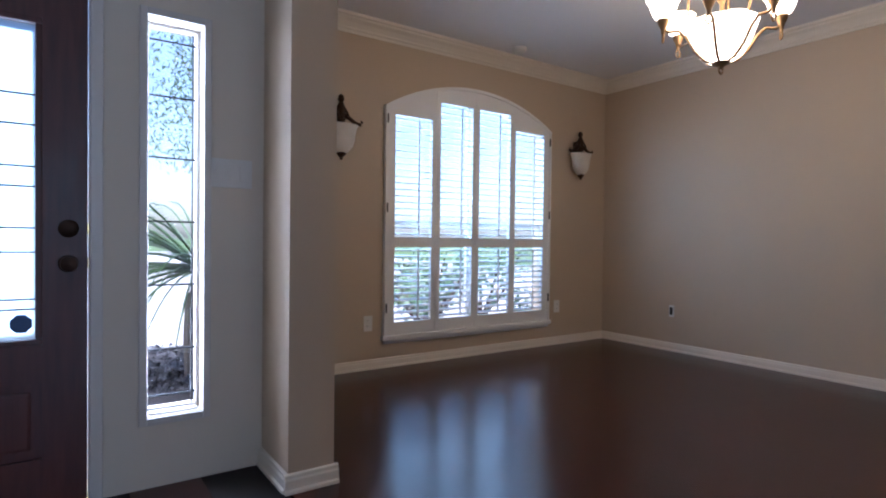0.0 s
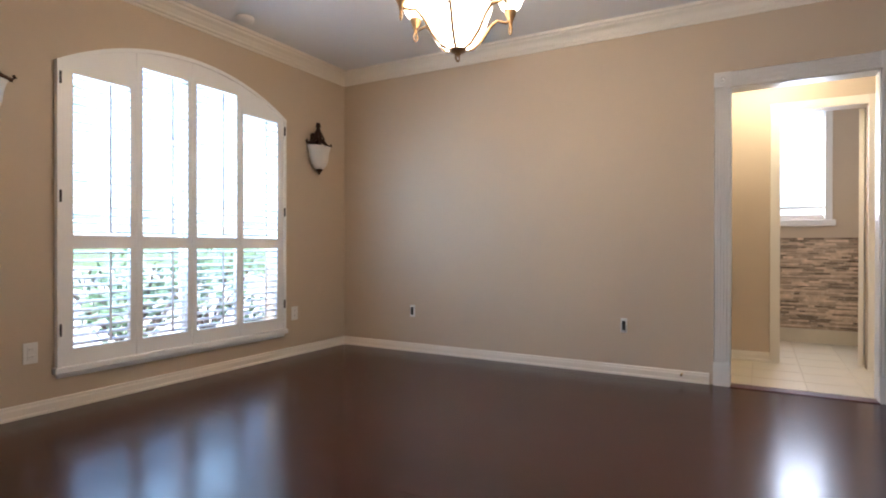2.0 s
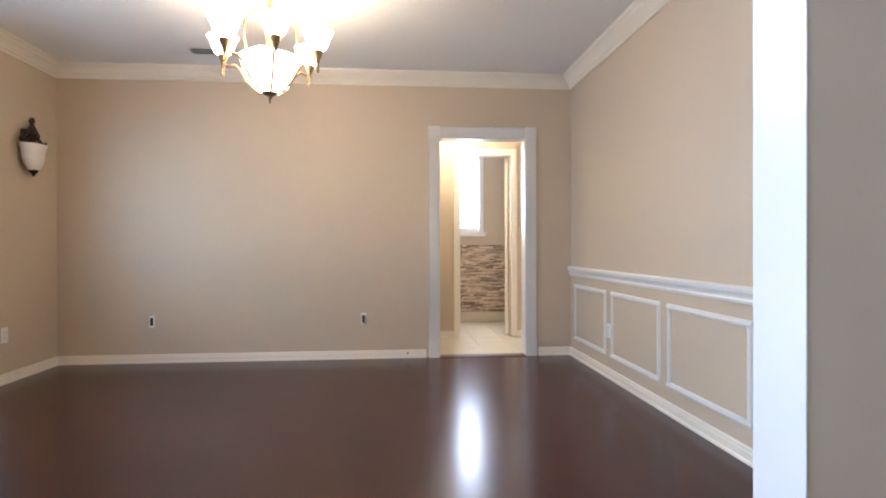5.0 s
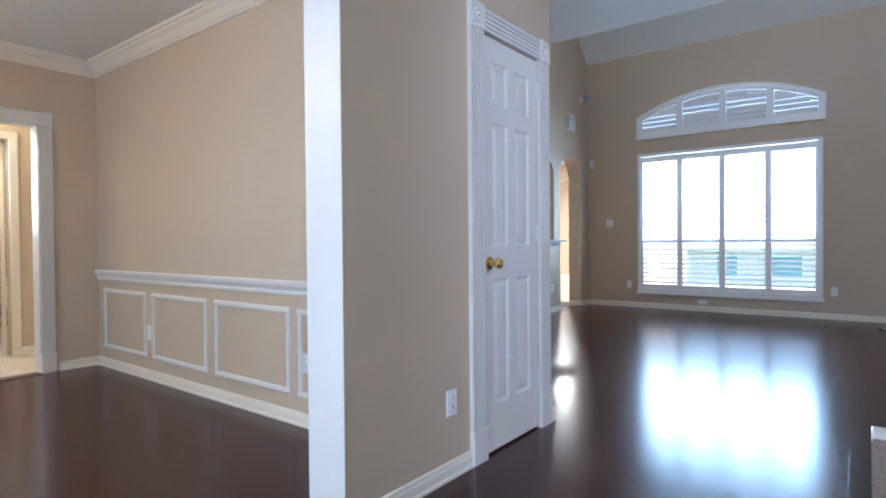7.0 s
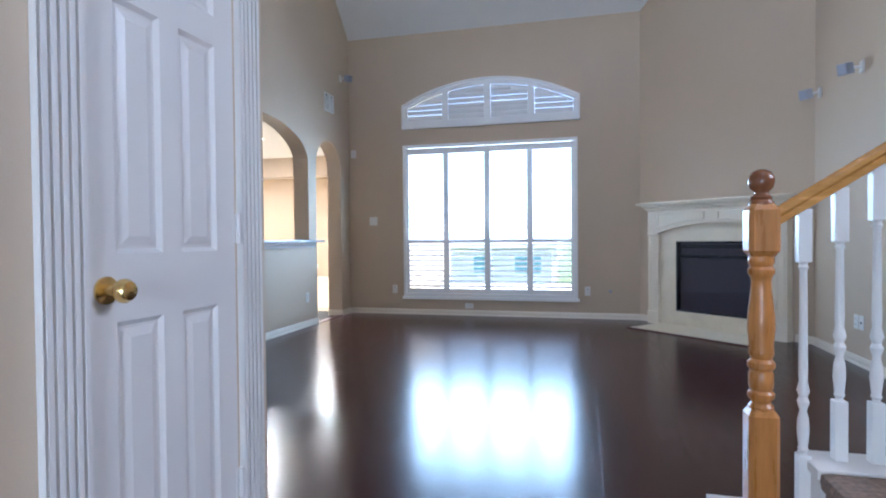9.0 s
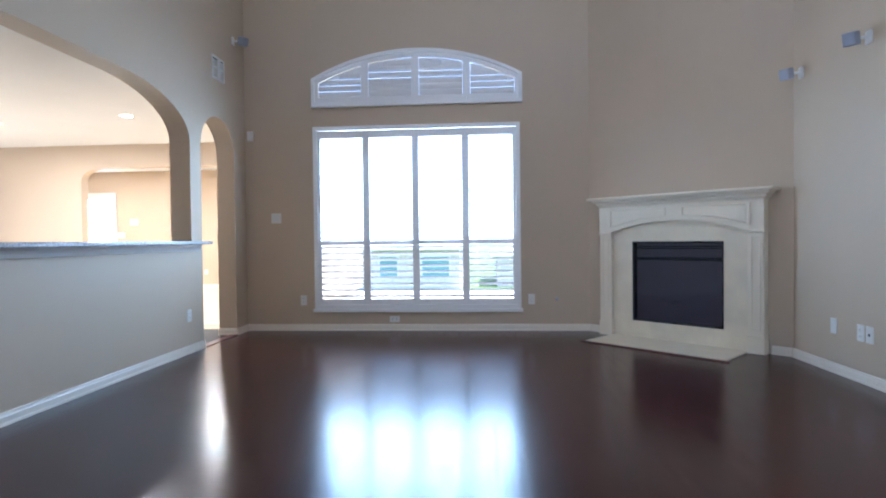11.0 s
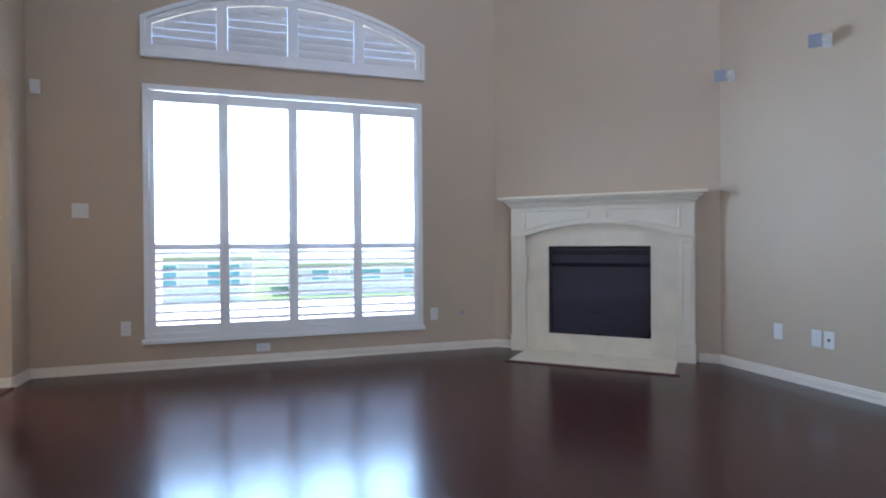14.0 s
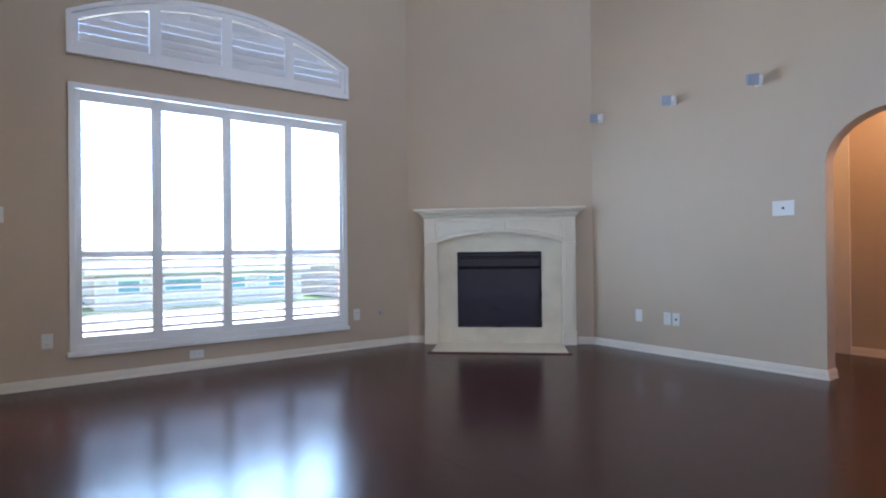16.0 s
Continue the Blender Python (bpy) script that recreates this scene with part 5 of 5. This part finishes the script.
rnd = random.Random(8)
verts, faces = [], []
for _ in range(7000):
    c = Vector((rnd.uniform(0.14, 2.6), rnd.uniform(2.7, 5.95), -0.1 + rnd.uniform(0.0, 0.035)))
    u = Vector((rnd.gauss(0, 1), rnd.gauss(0, 1), rnd.gauss(0, 0.5))).normalized()
    v = u.orthogonal().normalized()
    u, v, k = u * rnd.uniform(0.015, 0.045), v * rnd.uniform(0.005, 0.014), len(verts)
    verts += [tuple(c - u - v), tuple(c + u - v), tuple(c + u + v), tuple(c - u + v)]
    faces.append((k, k + 1, k + 2, k + 3))
me = bpy.data.meshes.new("mulch_chips")
me.from_pydata(verts, [], faces)
me.materials.append(MULCH)
ob = new("mulch_chips", me)
ob.parent = bpy.data.objects["mulch_bed"]
tagged(ob, kind="stuff")


def sago(x, y, n, r, z0):
    th = thing("sago_palm", "sago palm with long arching green fronds in the mulch bed", "palm", at=(x, y, -0.1))
    part("trunk", lathe(bmesh.new(), [(0.13, 0), (0.14, 0.3), (0.13, 0.6), (0.06, 0.73)], 12, (x, y, -0.1)), BARK, th)
    rnd = random.Random(5)
    for i in range(n):
        a = 2 * math.pi * i * 0.382
        lift = -0.05 + 1.35 * rnd.random()
        bm = bmesh.new()
        pts = []
        for k in range(9):
            s = k / 8
            pts.append(Vector((x + math.cos(a) * r * s, y + math.sin(a) * r * s, z0 + lift * s - 0.62 * s * s)))
        tube(bm, pts, [0.012 - 0.001 * k for k in range(9)], 4)
        for k in range(1, 40):
            s = k / 40
            f = s * 8
            p = pts[int(f)].lerp(pts[min(8, int(f) + 1)], f - int(f))
            for sd in (-1, 1):
                side = Vector((-math.sin(a), math.cos(a), 0)) * sd
                tip = p + side * 0.16 * math.sin(math.pi * (0.15 + 0.8 * s)) + Vector((math.cos(a), math.sin(a), 0.25)) * 0.09
                w2 = Vector((math.cos(a), math.sin(a), 0)) * 0.009
                bm.faces.new([bm.verts.new(v) for v in (p - w2, p + w2, tip)])
        part("frond", bm, FROND, th)


sago(0.80, 4.6, 60, 1.05, 0.72)


def shrub(x, y, r, h, seed, name="shrub", label="leafy green shrub in the planting bed", base=0.0, count=900, leaf=0.05):
    th = thing(name, label, "shrub" if name == "shrub" else "tree", at=(x, y, -0.1))
    rnd = random.Random(seed)
    bm = bmesh.new()
    tube(bm, [(x, y, -0.15), (x + 0.03 * r, y, base * 0.5), (x, y + 0.04 * r, base + 0.2 * h)], [0.05 + 0.06 * base, 0.04 + 0.05 * base, 0.02], 7)
    for k in range(7):
        a = k * 0.9
        tube(bm, [(x, y, max(0.0, base * 0.8)), (x + math.cos(a) * r * 0.4, y + math.sin(a) * r * 0.4, base + 0.35 * h), (x + math.cos(a) * r * 0.75, y + math.sin(a) * r * 0.75, base + h * (0.5 + 0.06 * k))], [0.02 + 0.02 * base, 0.015, 0.006], 5)
    part("trunk", bm, BARK, th)
    verts, faces = [], []
    lumps = [(Vector((rnd.uniform(-0.65, 0.65) * r, rnd.uniform(-0.65, 0.65) * r, base + h * rnd.uniform(0.25, 0.9))), r * rnd.uniform(0.25, 0.45)) for _ in range(14)]
    for _ in range(count):
        c, rad = rnd.choice(lumps)
        d = Vector((rnd.gauss(0, 1), rnd.gauss(0, 1), rnd.gauss(0, 1))).normalized() * rad * rnd.uniform(0.55, 1.0)
        p = Vector((x, y, -0.1)) + c + d
        u = Vector((rnd.gauss(0, 1), rnd.gauss(0, 1), rnd.gauss(0, 1))).normalized()
        v = u.orthogonal().normalized()
        k = len(verts)
        verts += [p - u * leaf, p + v * leaf * 0.45, p + u * leaf, p - v * leaf * 0.45]
        faces.append((k, k + 1, k + 2, k + 3))
    me = bpy.data.meshes.new("crown")
    me.from_pydata([tuple(q) for q in verts], [], faces)
    me.materials.append(LEAF)
    ob = new("crown", me)
    ob.parent, ob.matrix_parent_inverse = th, world_of(th).inverted()
    tagged(ob, kind="stuff")


shrub(2.1, 5.2, 0.6, 0.9, 1)
shrub(3.1, 5.0, 0.7, 1.0, 2)
shrub(4.1, 5.3, 0.7, 1.1, 3)
shrub(3.0, 10.5, 2.3, 3.0, 4, "tree", "broad-leaved front garden tree", 1.7, 9000, 0.045)
shrub(7.5, 19.0, 2.4, 3.6, 6, "tree", "broad-leaved front garden tree", 1.8, 8000, 0.055)

def house(x, y, w, d, base, h, label):
    """A single-storey house whose garden side faces north."""
    th = thing("house", label, "house", at=(x, y, base))
    top = base + h
    part("wall", boxed(x - w / 2, x + w / 2, y - d / 2, y + d / 2, base, top), BRICK, th)
    part("foundation", boxed(x - w / 2 - 0.05, x + w / 2 + 0.05, y + d / 2, y + d / 2 + 0.08, base, base + 0.4), CONCRETE, th)
    bm = bmesh.new()
    low = [bm.verts.new(v) for v in ((x - w / 2 - 0.5, y - d / 2 - 0.5, top), (x + w / 2 + 0.5, y - d / 2 - 0.5, top), (x + w / 2 + 0.5, y + d / 2 + 0.5, top), (x - w / 2 - 0.5, y + d / 2 + 0.5, top))]
    ra, rb = bm.verts.new((x - w / 2 + d * 0.4, y, top + d * 0.17)), bm.verts.new((x + w / 2 - d * 0.4, y, top + d * 0.17))
    for f in ((low[0], low[1], rb, ra), (low[2], low[3], ra, rb), (low[1], low[2], rb), (low[3], low[0], ra), low[::-1]):
        bm.faces.new(f)
    part("roof", bm, ROOF, th)
    part("eave_board", boxed(x - w / 2 - 0.5, x + w / 2 + 0.5, y + d / 2 + 0.5, y + d / 2 + 0.54, top - 0.2, top), WHITE, th)
    f = y + d / 2
    for k, half in ((0.12, 1.0), (0.36, 0.7), (0.62, 1.2), (0.86, 0.7)):
        wx = x - w / 2 + w * k
        wd = part("window", ring(bmesh.new(), wx - half, wx + half, base + 0.95, top - 0.55, 0.12, f, f + 0.06, 0), WHITE, th)
        part("pane", boxed(wx - half + 0.1, wx + half - 0.1, f + 0.01, f + 0.03, base + 1.05, top - 0.65), PANE_SKY, wd)


for x, y, w, h in ((8.1, -42, 13, 3.0), (-7.5, -46, 13, 2.4), (-23.0, -45, 13, 2.4), (24.5, -46, 13, 2.6)):
    house(x, y, w, 9, -2.4, h, "single-storey brick house on the lower lots behind")

# ---- pieces of floors and walls, last ----
def tile_field(parent, x0, x1, y0, y1, size, near):
    first = None
    stuff = ([], [])
    nx, ny = int((x1 - x0) / size), int((y1 - y0) / size)
    for i in range(nx):
        for j in range(ny):
            cx, cy = x0 + (i + 0.5) * size, y0 + (j + 0.5) * size
            if near(cx, cy):
                m = pose(cx, cy, 0)
                if first is None:
                    h = size / 2 - 0.003
                    first = part("tile", boxed(-h, h, -h, h, -0.006, 0.0, bevel=0.0015), TILE_FLOOR, parent)
                    first.matrix_basis = m
                else:
                    again(first, m)
            else:
                h, k = size / 2 - 0.003, len(stuff[0])
                stuff[0].extend([(cx + a * h, cy + b * h, z) for z in (-0.006, 0.0) for a, b in ((-1, -1), (1, -1), (1, 1), (-1, 1))])
                stuff[1].extend([(k + 4, k + 5, k + 6, k + 7), (k, k + 1, k + 5, k + 4), (k + 1, k + 2, k + 6, k + 5), (k + 2, k + 3, k + 7, k + 6), (k + 3, k, k + 4, k + 7)])
    if stuff[0]:
        me = bpy.data.meshes.new("tile_field")
        me.from_pydata(stuff[0], [], stuff[1])
        me.materials.append(TILE_FLOOR)
        ob = new("tile_field", me)
        ob.parent, ob.matrix_parent_inverse = parent, world_of(parent).inverted()
        tagged(ob, kind="stuff")


tile_field(tiles, XE + 0.07, BX, -1.6, 1.3, 0.32, lambda x, y: True)
tile_field(ktiles, XL + 0.07, KX, KB, YL - 0.16, 0.40, lambda x, y: x < 6.6)

# stick mosaic on the powder room wall
rnd = random.Random(11)
verts, faces = [], []
z = 0.135
while z < 1.02:
    hgt = rnd.choice((0.013, 0.017, 0.021))
    y = -1.5 - rnd.random() * 0.1
    while y < 1.1:
        ln = rnd.choice((0.05, 0.09, 0.13, 0.17))
        dp = rnd.uniform(0.005, 0.010)
        a, b = max(y, -1.5), min(y + ln - 0.002, 1.1)
        if b - a > 0.01:
            k = len(verts)
            verts += [(BX - d, u, w2) for d in (0.0, dp) for u, w2 in ((a, z), (b, z), (b, z + hgt - 0.002), (a, z + hgt - 0.002))]
            faces += [(k + 4, k + 5, k + 6, k + 7), (k, k + 1, k + 5, k + 4), (k + 1, k + 2, k + 6, k + 5), (k + 2, k + 3, k + 7, k + 6), (k + 3, k, k + 4, k + 7)]
        y += ln
    z += hgt
mo = structure("trim_mosaic_backing", boxed(BX - 0.003, BX, -1.5, 1.1, 0.13, 1.025), GROUT, "brown stick mosaic wainscot")
me = bpy.data.meshes.new("mosaic_sticks")
me.from_pydata(verts, [], faces)
me.materials.append(MOSAIC)
ob = new("mosaic_sticks", me)
ob.parent = mo
tagged(ob, kind="stuff")
structure("trim_tile_base", boxed(BX - 0.012, BX, -1.5, 1.1, 0, 0.13), TILE_FLOOR, "beige tile base")

# hardwood planks along y
floor_ob = bpy.data.objects["floor"]
PW = 0.127
CORNERS = ((-1, -1), (1, -1), (1, 1), (-1, 1))
EASED = ((0.0, -0.012), (0.0, -0.00014), (0.0012, 0.0))   # inset and height of the eased edge
rnd = random.Random(3)
shared = {}
count = 0
verts, faces = [], []


def inside(x, y):
    if y > YF + 0.1:
        return x > XD - 0.1
    return True


nx = int((XE + 0.05 + 4.6) / PW) + 1
for i in range(nx):
    x = -4.6 + i * PW
    if x + PW / 2 > XE + 0.07:
        break
    y = YL - rnd.random() * 1.2
    while y < YN:
        ln = rnd.choice((0.9, 1.2, 1.5))
        a, b = max(y, YL), min(y + ln, YN)
        y += ln
        mid = (a + b) / 2
        if b - a < 0.05 or not inside(x, mid):
            continue
        if (x > XL - 0.05 and mid < -1.65) or (x < XW - 1.4 and mid < -2.2) or (x < FOYER_W - 0.1 and mid > -0.95):
            continue
        if abs(b - a - ln) < 1e-6 and -0.9 < x < 2.3 and -5.6 < mid < 2.4 and count < 298:
            count += 1
            m = pose(x + PW / 2, mid, 0.0)
            if ln not in shared:
                bm = bmesh.new()
                tops = [[bm.verts.new((sx * (PW / 2 - d), sy * (ln / 2 - d), z)) for sx, sy in CORNERS] for d, z in EASED]
                for lo, up in zip(tops, tops[1:]):
                    for n in range(4):
                        bm.faces.new((lo[n], lo[(n + 1) % 4], up[(n + 1) % 4], up[n]))
                bm.faces.new(tops[-1])
                shared[ln] = part("plank", bm, FLOOR_WOOD, floor_ob)
                shared[ln].matrix_basis = m
            else:
                again(shared[ln], m)
        else:
            k = len(verts)
            cx, hl = x + PW / 2, (b - a) / 2
            verts += [(cx + sx * (PW / 2 - d), mid + sy * (hl - d), z) for d, z in EASED for sx, sy in CORNERS]
            faces += [(k + 4 * m + n, k + 4 * m + (n + 1) % 4, k + 4 * m + 4 + (n + 1) % 4, k + 4 * m + 4 + n) for m in range(len(EASED) - 1) for n in range(4)]
            faces.append(tuple(k + 4 * len(EASED) - 4 + n for n in range(4)))
me = bpy.data.meshes.new("plank_field")
me.from_pydata(verts, [], faces)
me.materials.append(FLOOR_WOOD)
ob = new("plank_field", me)
ob.parent = floor_ob
tagged(ob, kind="stuff")
